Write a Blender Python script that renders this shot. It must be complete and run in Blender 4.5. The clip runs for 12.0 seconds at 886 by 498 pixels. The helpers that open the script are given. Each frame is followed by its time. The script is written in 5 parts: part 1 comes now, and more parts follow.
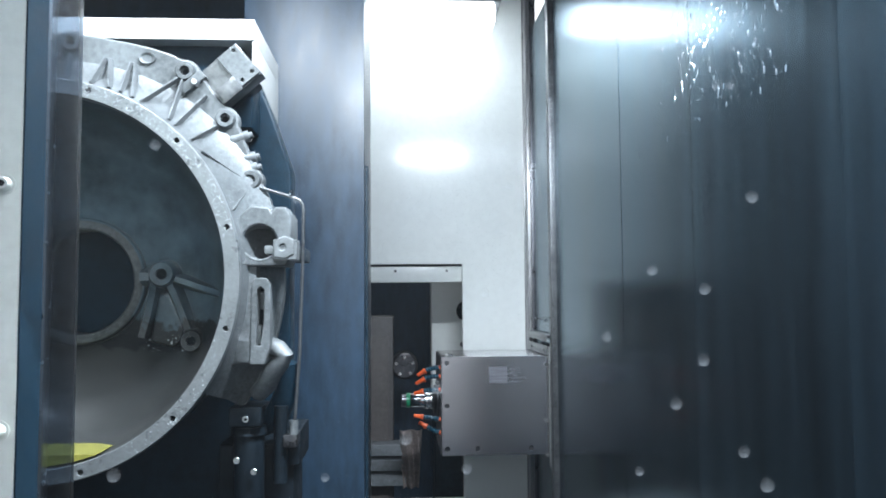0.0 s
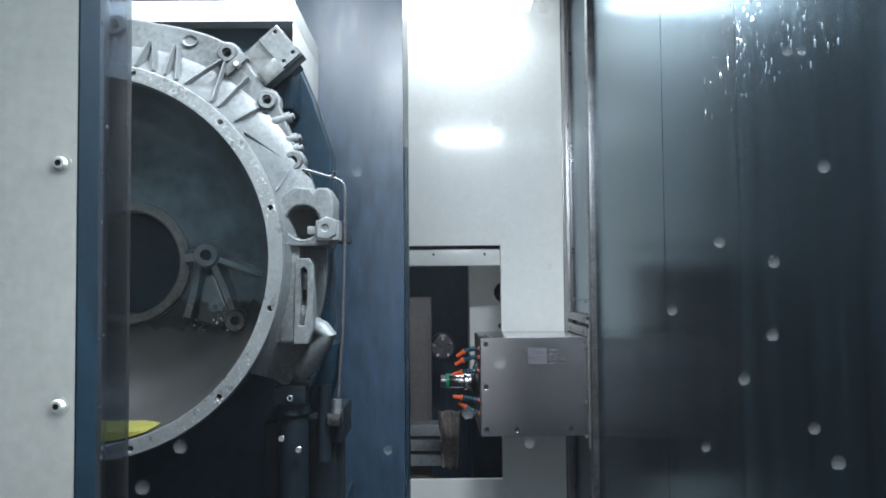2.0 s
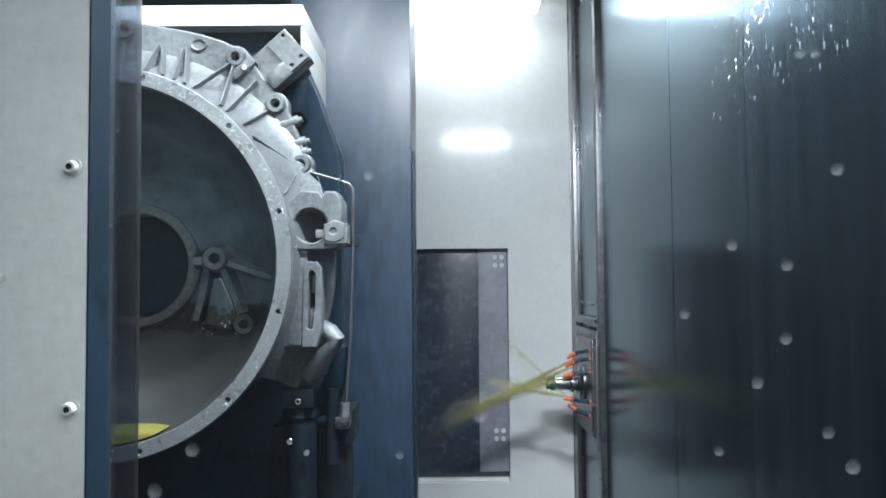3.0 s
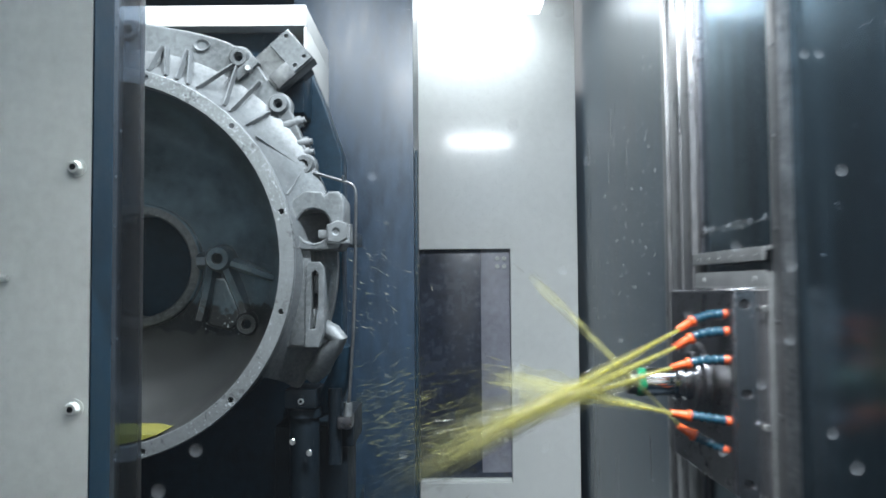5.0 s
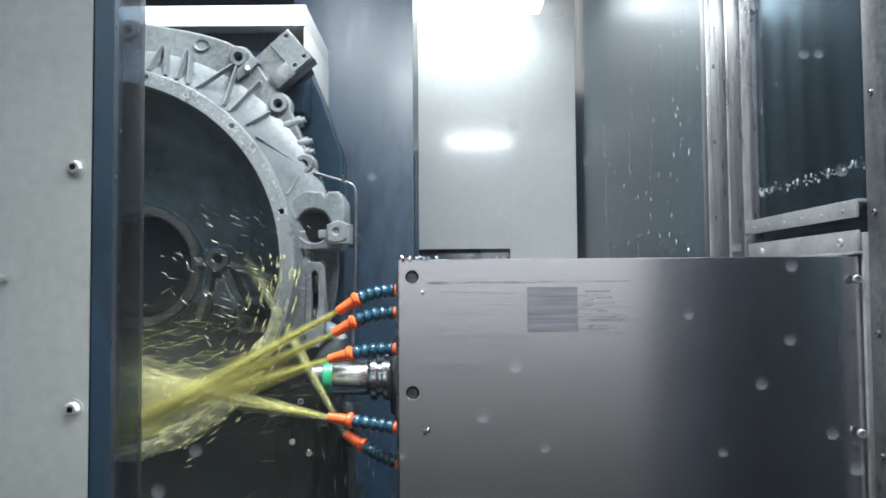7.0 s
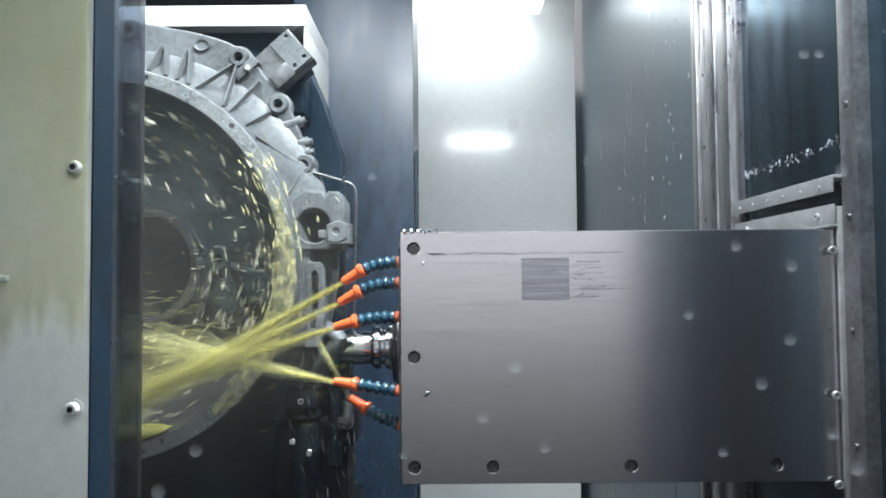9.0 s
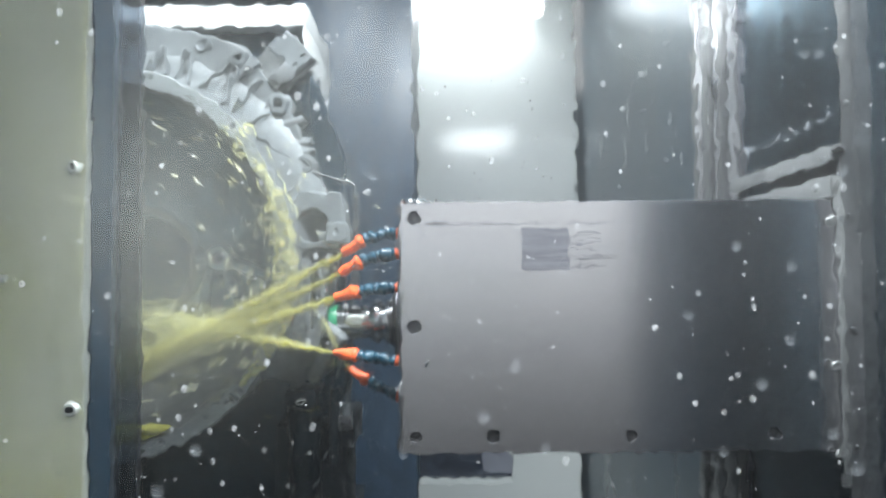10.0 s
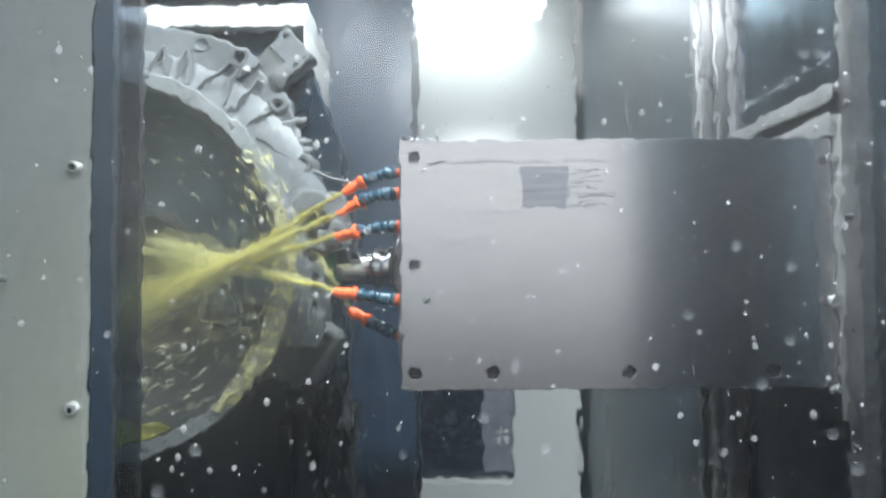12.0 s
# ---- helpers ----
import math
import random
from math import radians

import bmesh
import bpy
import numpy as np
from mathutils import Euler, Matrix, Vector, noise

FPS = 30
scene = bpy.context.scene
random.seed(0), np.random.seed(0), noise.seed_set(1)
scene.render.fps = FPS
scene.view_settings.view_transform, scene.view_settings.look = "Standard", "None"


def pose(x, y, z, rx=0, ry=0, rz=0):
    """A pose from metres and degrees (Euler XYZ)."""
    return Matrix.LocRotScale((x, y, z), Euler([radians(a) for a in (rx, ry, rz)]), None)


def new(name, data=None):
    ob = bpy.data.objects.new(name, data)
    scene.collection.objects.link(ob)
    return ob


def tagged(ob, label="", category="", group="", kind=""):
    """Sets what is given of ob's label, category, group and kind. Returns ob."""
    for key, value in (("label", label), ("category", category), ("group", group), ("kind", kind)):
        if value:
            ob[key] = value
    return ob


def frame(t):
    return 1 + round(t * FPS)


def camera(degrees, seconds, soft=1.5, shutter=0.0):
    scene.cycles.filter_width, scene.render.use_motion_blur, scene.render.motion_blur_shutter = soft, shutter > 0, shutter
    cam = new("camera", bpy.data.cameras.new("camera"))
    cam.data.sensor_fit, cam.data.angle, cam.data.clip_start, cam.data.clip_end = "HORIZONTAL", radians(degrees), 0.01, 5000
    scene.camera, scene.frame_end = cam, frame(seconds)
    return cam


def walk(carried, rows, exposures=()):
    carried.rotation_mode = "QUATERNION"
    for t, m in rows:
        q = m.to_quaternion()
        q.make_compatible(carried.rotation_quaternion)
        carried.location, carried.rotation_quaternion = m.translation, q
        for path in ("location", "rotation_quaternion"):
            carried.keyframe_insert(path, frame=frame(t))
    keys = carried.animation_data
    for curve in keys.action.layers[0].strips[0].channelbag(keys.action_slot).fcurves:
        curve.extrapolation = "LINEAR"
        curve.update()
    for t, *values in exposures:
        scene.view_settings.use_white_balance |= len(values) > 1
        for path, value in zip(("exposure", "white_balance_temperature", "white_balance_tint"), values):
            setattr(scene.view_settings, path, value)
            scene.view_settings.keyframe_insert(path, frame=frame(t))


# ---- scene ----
# ---- camera and its path: hand-held at first, then resting against the door window ----
cam = camera(58.5, 12.0, soft=1.7, shutter=0.4)


def hold(x, y, z, yaw, pitch, roll):
    turn = Euler((radians(90 + pitch), 0, radians(-yaw))).to_matrix().to_4x4()
    return Matrix.Translation((x, y, 1.35 + z)) @ turn @ pose(0, 0, 0, 0, 0, roll)


REST = hold(0, 0, 0, 0, 2.6, -0.45)
walk(cam, [
    (0.0, hold(0.0103, -0.0035, 0.0026, 3.28, 3.62, -0.41)),
    (0.1, hold(0.0090, -0.0035, 0.0025, 2.80, 3.62, -0.40)),
    (0.2, hold(0.0078, -0.0037, 0.0024, 2.15, 3.62, -0.38)),
    (0.3, hold(0.0067, -0.0039, 0.0023, 1.80, 3.63, -0.36)),
    (0.5, hold(0.0057, -0.0041, 0.0022, 1.41, 3.64, -0.34)),
    (1.0, hold(0.0050, -0.0026, 0.0018, 1.34, 3.69, -0.34)),
    (1.2, hold(0.0040, -0.0016, 0.0012, 1.10, 3.40, -0.40)),
    (1.5, hold(0.0019, 0.0002, 0.0004, 0.81, 2.62, -0.475)),
    (2.0, hold(0.0019, -0.0003, -0.0002, 0.68, 2.35, -0.478)),
    (2.5, hold(0.0014, -0.0003, 0.0001, 0.50, 2.43, -0.50)),
    (3.0, hold(0.0004, -0.0001, -0.0001, 0.18, 2.58, -0.50)),
    (3.5, REST), (12.0, REST)],
    exposures=[(0.0, 0.55, 6300, 10), (0.7, 0.48, 6350, 10), (1.4, 0.26, 6500, 10), (3.2, 0.2, 6500, 10), (4.8, 0.05, 6550, 10), (5.6, 0.0, 6600, 10), (9.0, 0.0, 6700, 10), (12.0, -0.1, 6750, 10)])

# ---- workshop daylight outside the machine: bright roof lights above, a dark floor below ----
world = bpy.data.worlds.new("workshop")
world.use_nodes = True
scene.world = world
wn = world.node_tree
sky = wn.nodes.new("ShaderNodeTexCoord")
part_z = wn.nodes.new("ShaderNodeSeparateXYZ")
height = wn.nodes.new("ShaderNodeValToRGB")
height.color_ramp.elements[0].color, height.color_ramp.elements[1].color = (0.02, 0.023, 0.027, 1), (0.95, 0.95, 0.93, 1)
for place, value in ((0.28, 0.05), (0.42, 0.25), (0.5, 0.60), (0.62, 0.92)):
    height.color_ramp.elements.new(place).color = (value, value, value, 1)
half_z = wn.nodes.new("ShaderNodeMapRange")
half_z.inputs[1].default_value, half_z.inputs[2].default_value = -0.5, 0.5
wn.links.new(sky.outputs["Generated"], part_z.inputs[0])
wn.links.new(part_z.outputs["Z"], half_z.inputs[0])
wn.links.new(half_z.outputs[0], height.inputs[0])
wn.links.new(height.outputs[0], wn.nodes["Background"].inputs[0])
wn.nodes["Background"].inputs[1].default_value = 1.3
scene.cycles.transparent_max_bounces = 48


# ---- materials ----
def surface(name, base, rough=0.5, metal=0.0, vary=0.15, grain=60, stain=4, bump=0.1, stretch=(1, 1, 1), clear=0.0, spots=0.0, even=0.0, spec=0.5, tint=(1, 1, 1)):
    """A painted, cast or sheet surface: grain and stains at two scales, fine relief."""
    mat = bpy.data.materials.new(name)
    mat.use_nodes = True
    nt = mat.node_tree
    bs = nt.nodes["Principled BSDF"]
    tc = nt.nodes.new("ShaderNodeTexCoord")
    mp = nt.nodes.new("ShaderNodeMapping")
    mp.inputs["Scale"].default_value = stretch
    nt.links.new(tc.outputs["Object"], mp.inputs[0])
    fine, coarse = nt.nodes.new("ShaderNodeTexNoise"), nt.nodes.new("ShaderNodeTexNoise")
    for n, s, d in ((fine, grain, 6), (coarse, stain, 5)):
        n.inputs["Scale"].default_value, n.inputs["Detail"].default_value = s, d
        n.inputs["Roughness"].default_value = 0.62
        nt.links.new(mp.outputs[0], n.inputs["Vector"])
    add = nt.nodes.new("ShaderNodeMath")
    add.operation = "ADD"
    nt.links.new(fine.outputs[0], add.inputs[0])
    nt.links.new(coarse.outputs[0], add.inputs[1])
    ramp = nt.nodes.new("ShaderNodeValToRGB")
    lo = tuple(max(0, c * (1 - 2.2 * vary)) for c in base)
    hi = tuple(min(1, c * (1 + 2.2 * vary)) for c in base)
    ramp.color_ramp.elements[0].position, ramp.color_ramp.elements[1].position = 0.65 / 2, 1.35 / 2
    ramp.color_ramp.elements[0].color, ramp.color_ramp.elements[1].color = (*lo, 1), (*hi, 1)
    half = nt.nodes.new("ShaderNodeMath")
    half.operation = "MULTIPLY"
    half.inputs[1].default_value = 0.5
    nt.links.new(add.outputs[0], half.inputs[0])
    nt.links.new(half.outputs[0], ramp.inputs[0])
    nt.links.new(ramp.outputs[0], bs.inputs["Base Color"])
    mr = nt.nodes.new("ShaderNodeMapRange")
    mr.inputs[1].default_value, mr.inputs[2].default_value = 0.3, 0.7
    mr.inputs[3].default_value, mr.inputs[4].default_value = max(0.03, rough * (0.7 + 0.27 * even)), min(1, rough * (1.35 - 0.3 * even))
    nt.links.new(half.outputs[0], mr.inputs[0])
    nt.links.new(mr.outputs[0], bs.inputs["Roughness"])
    bs.inputs["Metallic"].default_value = metal
    bs.inputs["Specular IOR Level"].default_value, bs.inputs["Specular Tint"].default_value = spec, (*tint, 1)
    bs.inputs["Coat Weight"].default_value = clear
    bs.inputs["Coat Roughness"].default_value = 0.12
    height = fine.outputs[0]
    if spots:
        # wet droplets standing on the surface
        vor = nt.nodes.new("ShaderNodeTexVoronoi")
        vor.inputs["Scale"].default_value = spots
        nt.links.new(tc.outputs["Object"], vor.inputs["Vector"])
        cut = nt.nodes.new("ShaderNodeMapRange")
        cut.inputs[1].default_value, cut.inputs[2].default_value = 0.0, 0.28
        cut.inputs[3].default_value, cut.inputs[4].default_value = 2.5, 0.0
        nt.links.new(vor.outputs["Distance"], cut.inputs[0])
        mix = nt.nodes.new("ShaderNodeMath")
        mix.operation = "ADD"
        nt.links.new(fine.outputs[0], mix.inputs[0])
        nt.links.new(cut.outputs[0], mix.inputs[1])
        height = mix.outputs[0]
    if bump:
        bp = nt.nodes.new("ShaderNodeBump")
        bp.inputs["Strength"].default_value, bp.inputs["Distance"].default_value = bump, 0.003
        nt.links.new(height, bp.inputs["Height"])
        nt.links.new(bp.outputs[0], bs.inputs["Normal"])
    return mat


def veil(name, colour, density, rough=0.1, gloss=0.5, noise_scale=40, low=0.4, high=0.65, stretch=(1, 1, 1), thin_from=0.0, thin_to=0.0, along="Z"):
    """Thin liquid or haze: part clear, part scattering, with a wet gloss."""
    mat = bpy.data.materials.new(name)
    mat.use_nodes = True
    nt = mat.node_tree
    nt.nodes.remove(nt.nodes["Principled BSDF"])
    out = nt.nodes["Material Output"]
    tc, mp, n = nt.nodes.new("ShaderNodeTexCoord"), nt.nodes.new("ShaderNodeMapping"), nt.nodes.new("ShaderNodeTexNoise")
    mp.inputs["Scale"].default_value = stretch
    n.inputs["Scale"].default_value, n.inputs["Detail"].default_value = noise_scale, 5
    nt.links.new(tc.outputs["Object"], mp.inputs[0])
    nt.links.new(mp.outputs[0], n.inputs["Vector"])
    mr = nt.nodes.new("ShaderNodeMapRange")
    mr.inputs[1].default_value, mr.inputs[2].default_value = low, high
    mr.inputs[3].default_value, mr.inputs[4].default_value = density * 0.25, density
    nt.links.new(n.outputs[0], mr.inputs[0])
    amount = mr.outputs[0]
    if thin_to:
        # the layer thins out towards its far end
        sep, run, mul = nt.nodes.new("ShaderNodeSeparateXYZ"), nt.nodes.new("ShaderNodeMapRange"), nt.nodes.new("ShaderNodeMath")
        nt.links.new(tc.outputs["Object"], sep.inputs[0])
        if along == "R":
            reach = nt.nodes.new("ShaderNodeVectorMath")
            reach.operation = "LENGTH"
            nt.links.new(tc.outputs["Object"], reach.inputs[0])
            nt.links.new(reach.outputs["Value"], run.inputs[0])
        else:
            nt.links.new(sep.outputs[along], run.inputs[0])
        run.inputs[1].default_value, run.inputs[2].default_value, run.inputs[3].default_value, run.inputs[4].default_value = thin_from, thin_to, 1.0, 0.0
        mul.operation = "MULTIPLY"
        nt.links.new(mr.outputs[0], mul.inputs[0])
        nt.links.new(run.outputs[0], mul.inputs[1])
        amount = mul.outputs[0]
    clear, dif, tra, glo = (nt.nodes.new("ShaderNodeBsdf" + k) for k in ("Transparent", "Diffuse", "Translucent", "Glossy"))
    dif.inputs[0].default_value = tra.inputs[0].default_value = (*colour, 1)
    glo.inputs["Roughness"].default_value = rough
    body, wet, mix = (nt.nodes.new("ShaderNodeMixShader") for _ in range(3))
    nt.links.new(dif.outputs[0], body.inputs[1])
    nt.links.new(tra.outputs[0], body.inputs[2])
    fr = nt.nodes.new("ShaderNodeFresnel")
    fr.inputs[0].default_value = 1.33
    gl = nt.nodes.new("ShaderNodeMath")
    gl.operation = "MULTIPLY"
    gl.inputs[1].default_value = gloss
    nt.links.new(fr.outputs[0], gl.inputs[0])
    nt.links.new(amount, mix.inputs[0])
    nt.links.new(clear.outputs[0], mix.inputs[1])
    nt.links.new(body.outputs[0], mix.inputs[2])
    nt.links.new(gl.outputs[0], wet.inputs[0])
    nt.links.new(mix.outputs[0], wet.inputs[1])
    nt.links.new(glo.outputs[0], wet.inputs[2])
    nt.links.new(wet.outputs[0], out.inputs[0])
    return mat


def glowing(name, colour, strength):
    mat = bpy.data.materials.new(name)
    mat.use_nodes = True
    bs = mat.node_tree.nodes["Principled BSDF"]
    bs.inputs["Base Color"].default_value = bs.inputs["Emission Color"].default_value = (*colour, 1)
    bs.inputs["Emission Strength"].default_value = strength
    return mat


WHITE = surface("white_machine_paint", (0.84, 0.87, 0.85), 0.35, vary=0.025, grain=40, stain=3, bump=0.0, clear=0.6)
PANEL = surface("grey_white_door_paint", (0.66, 0.69, 0.65), 0.4, vary=0.06, grain=120, stain=5, bump=0.06)
NAVY = surface("wet_navy_paint", (0.019, 0.040, 0.068), 0.36, vary=0.25, grain=50, stain=3, bump=0.1, stretch=(1, 1, 0.25), even=0.4)
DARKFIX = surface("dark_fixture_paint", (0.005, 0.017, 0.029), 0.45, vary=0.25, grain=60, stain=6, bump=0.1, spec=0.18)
SHEET = surface("wet_dark_sheet_steel", (0.042, 0.074, 0.096), 0.20, metal=0.92, vary=0.35, grain=26, stain=3.0, bump=0.035, stretch=(1, 1, 0.07), spec=0.5, tint=(0.9, 0.96, 1.0))
FARSHEET = surface("wet_blue_grey_sheet", (0.048, 0.072, 0.094), 0.30, vary=0.3, grain=34, stain=3.5, bump=0.06, stretch=(1, 1, 0.10), even=0.3, spec=0.6, tint=(0.62, 0.84, 1.0))
STEEL = surface("brushed_steel_cover", (0.64, 0.63, 0.65), 0.19, metal=0.99, vary=0.03, grain=240, stain=7, bump=0.012, stretch=(0.02, 1, 1), even=0.92)
BAR = surface("worn_steel_bar", (0.25, 0.25, 0.255), 0.3, metal=0.85, vary=0.18, grain=90, stain=9, bump=0.1, stretch=(1, 1, 0.2), spots=120)
LIP = surface("grey_lip_plate", (0.20, 0.205, 0.205), 0.35, metal=0.4, vary=0.15, grain=80, stain=12, bump=0.1, spots=110)
CAST = surface("cast_aluminium", (0.092, 0.101, 0.106), 0.46, metal=0.15, vary=0.26, grain=190, stain=10, bump=0.16, spec=0.35)
FACE = surface("machined_wet_aluminium", (0.17, 0.183, 0.19), 0.3, metal=0.42, vary=0.12, grain=140, stain=14, bump=0.16, spots=230)
INNER = surface("oily_inner_casting", (0.064, 0.100, 0.126), 0.36, metal=0.15, vary=0.3, grain=22, stain=8, bump=0.22, clear=0.5)


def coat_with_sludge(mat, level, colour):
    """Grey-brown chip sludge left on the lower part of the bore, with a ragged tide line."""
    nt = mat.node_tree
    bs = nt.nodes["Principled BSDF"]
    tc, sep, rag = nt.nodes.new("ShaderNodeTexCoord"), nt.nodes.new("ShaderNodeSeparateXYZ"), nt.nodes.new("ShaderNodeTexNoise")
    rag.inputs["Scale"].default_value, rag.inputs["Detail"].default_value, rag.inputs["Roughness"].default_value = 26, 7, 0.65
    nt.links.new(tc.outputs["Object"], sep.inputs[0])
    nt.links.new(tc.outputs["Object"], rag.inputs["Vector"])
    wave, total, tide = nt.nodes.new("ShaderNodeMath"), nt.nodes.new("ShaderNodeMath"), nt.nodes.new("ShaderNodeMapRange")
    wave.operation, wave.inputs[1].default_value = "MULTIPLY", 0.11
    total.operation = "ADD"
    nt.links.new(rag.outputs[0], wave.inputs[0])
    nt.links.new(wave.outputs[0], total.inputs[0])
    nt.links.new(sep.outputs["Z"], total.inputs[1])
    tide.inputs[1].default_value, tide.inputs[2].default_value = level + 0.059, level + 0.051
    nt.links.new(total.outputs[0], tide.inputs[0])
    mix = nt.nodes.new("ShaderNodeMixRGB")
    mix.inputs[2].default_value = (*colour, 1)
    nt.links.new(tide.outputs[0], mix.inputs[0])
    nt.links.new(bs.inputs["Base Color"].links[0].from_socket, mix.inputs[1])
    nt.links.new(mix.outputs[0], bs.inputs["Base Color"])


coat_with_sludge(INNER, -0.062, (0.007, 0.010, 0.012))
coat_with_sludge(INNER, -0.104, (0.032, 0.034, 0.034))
BEAM = surface("light_grey_fixture_beam", (0.50, 0.51, 0.50), 0.4, vary=0.08, grain=70, stain=6, bump=0.06)
CLAMP = surface("blackened_clamp_steel", (0.13, 0.135, 0.14), 0.35, metal=0.8, vary=0.25, grain=120, stain=20, bump=0.12)
CHROME = surface("bright_tool_steel", (0.62, 0.62, 0.63), 0.16, metal=1.0, vary=0.08, grain=120, stain=30, bump=0.03)
DARKSTEEL = surface("dark_spindle_steel", (0.12, 0.12, 0.13), 0.3, metal=0.9, vary=0.2, grain=90, stain=20, bump=0.05)
BLACK = surface("black_screw", (0.012, 0.012, 0.014), 0.3, metal=0.5, vary=0.2, grain=200, stain=50, bump=0.05)
BLUE = surface("blue_hose_plastic", (0.008, 0.056, 0.092), 0.28, vary=0.15, grain=120, stain=30, bump=0.05, clear=0.5)
ORANGE = surface("orange_hose_plastic", (0.80, 0.115, 0.025), 0.35, vary=0.12, grain=120, stain=30, bump=0.05, clear=0.2)
GREEN = surface("green_holder_ring", (0.01, 0.22, 0.10), 0.3, vary=0.1, grain=90, stain=30, bump=0.02)
SMEAR = surface("grey_smear", (0.36, 0.36, 0.40), 0.34, metal=1.0, vary=0.22, grain=160, stain=20, bump=0.06, stretch=(0.05, 1, 1))
SCRATCH = surface("fine_scratches", (0.40, 0.40, 0.42), 0.22, metal=1.0, vary=0.1, grain=90, stain=20, bump=0.0)
# black for hollows and the lower clamp: their shade is put into the colour
SHADE_BLACK = surface("black_painted_shade", (0.005, 0.009, 0.013), 0.5, vary=0.2, grain=60, stain=20, bump=0.05, spec=0.15)
CLOTH = surface("brown_cloth", (0.26, 0.22, 0.21), 0.9, vary=0.3, grain=120, stain=14, bump=0.3)
CHIP = surface("bright_metal_chip", (0.75, 0.76, 0.78), 0.15, metal=1.0, vary=0.1, grain=200, stain=60, bump=0.05)
POOL = surface("yellow_coolant", (0.20, 0.19, 0.04), 0.12, vary=0.12, grain=30, stain=12, bump=0.12)
JET = veil("yellow_coolant_jet", (0.76, 0.69, 0.17), 0.55, noise_scale=60, gloss=0.5, thin_from=-0.14, thin_to=-0.36, along="X")
THIN = veil("thin_coolant_spray", (1.0, 0.97, 0.42), 0.10, noise_scale=42, gloss=0.1, low=0.42, high=0.72, stretch=(0.10, 1, 1))
PLUME = veil("yellow_coolant_plume", (0.80, 0.75, 0.22), 0.044, noise_scale=36, gloss=0.1, low=0.32, high=0.75, stretch=(0.08, 1, 1), thin_from=-0.13, thin_to=-0.42, along="X")
PALE = veil("pale_coolant_drops", (0.93, 0.92, 0.70), 0.5, noise_scale=90, gloss=1.0)
# drops coloured pale: their highlights are put into the base colour
GLINT = surface("pale_glint_drops", (0.52, 0.56, 0.58), 0.05, vary=0.05, grain=50, stain=20, bump=0.0, spec=1.0, clear=1.0)
BEAD = surface("water_beads", (0.10, 0.13, 0.16), 0.04, vary=0.05, grain=50, stain=20, bump=0.0, spec=1.0, clear=1.0)
SPRAY = veil("yellow_coolant_spray", (0.76, 0.73, 0.28), 0.34, noise_scale=90, gloss=0.4, thin_from=-0.18, thin_to=-0.50, along="X")
STREAM = veil("yellow_coolant_stream", (0.92, 0.88, 0.44), 0.5, noise_scale=60, gloss=0.8)
MIST = veil("coolant_mist", (0.88, 0.90, 0.78), 0.028, noise_scale=7, gloss=0.0, low=0.3, high=0.7, thin_from=0.08, thin_to=0.33, along="R")
HAZE = veil("milky_bubble_haze", (0.80, 0.84, 0.84), 0.010, noise_scale=34, gloss=0.05, low=0.38, high=0.75, stretch=(1, 1, 0.12))
WASH = veil("milky_splash_film", (0.84, 0.86, 0.80), 0.12, noise_scale=26, gloss=0.05, low=0.36, high=0.72, stretch=(1, 1, 0.35), thin_from=0.012, thin_to=0.070, along="R")
BUBBLE = veil("white_bubbles", (0.95, 0.97, 1.0), 0.26, noise_scale=300, gloss=0.6)
FILM = veil("yellow_coolant_film", (0.80, 0.78, 0.24), 0.42, noise_scale=9, gloss=0.8, low=0.3, high=0.7, stretch=(1, 1, 0.4), thin_from=0.45, thin_to=1.0)
DROP = veil("clear_droplet", (0.85, 0.9, 0.95), 0.5, noise_scale=20, gloss=1.0)
SPECK = veil("dried_water_speck", (0.8, 0.86, 0.92), 0.10, noise_scale=60, gloss=0.3)
LAMP = glowing("lamp_diffuser", (0.92, 0.97, 1.0), 9)
FARLAMP = glowing("dim_lamp_diffuser", (0.92, 0.97, 1.0), 7.5)


def pane_material(name, tint, haze, ior=1.45, dust=(0.75, 0.85, 0.95), rough=0.05):
    mat = bpy.data.materials.new(name)
    mat.use_nodes = True
    nt = mat.node_tree
    nt.nodes.remove(nt.nodes["Principled BSDF"])
    clear, glo, dif = (nt.nodes.new("ShaderNodeBsdf" + k) for k in ("Transparent", "Glossy", "Translucent"))
    clear.inputs[0].default_value = (*tint, 1)
    dif.inputs[0].default_value = (*dust, 1)
    glo.inputs["Roughness"].default_value = rough
    fr = nt.nodes.new("ShaderNodeFresnel")
    fr.inputs[0].default_value = ior
    a, b = nt.nodes.new("ShaderNodeMixShader"), nt.nodes.new("ShaderNodeMixShader")
    a.inputs[0].default_value = haze
    nt.links.new(clear.outputs[0], a.inputs[1])
    nt.links.new(dif.outputs[0], a.inputs[2])
    nt.links.new(fr.outputs[0], b.inputs[0])
    nt.links.new(a.outputs[0], b.inputs[1])
    nt.links.new(glo.outputs[0], b.inputs[2])
    nt.links.new(b.outputs[0], nt.nodes["Material Output"].inputs[0])
    return mat


WINDOW = pane_material("window_glass", (0.97, 0.985, 1.0), 0.0019, 1.10)
SMOKE = pane_material("smoked_door_glass", (0.39, 0.44, 0.50), 0.006, 1.03, (0.25, 0.30, 0.38), 0.3)


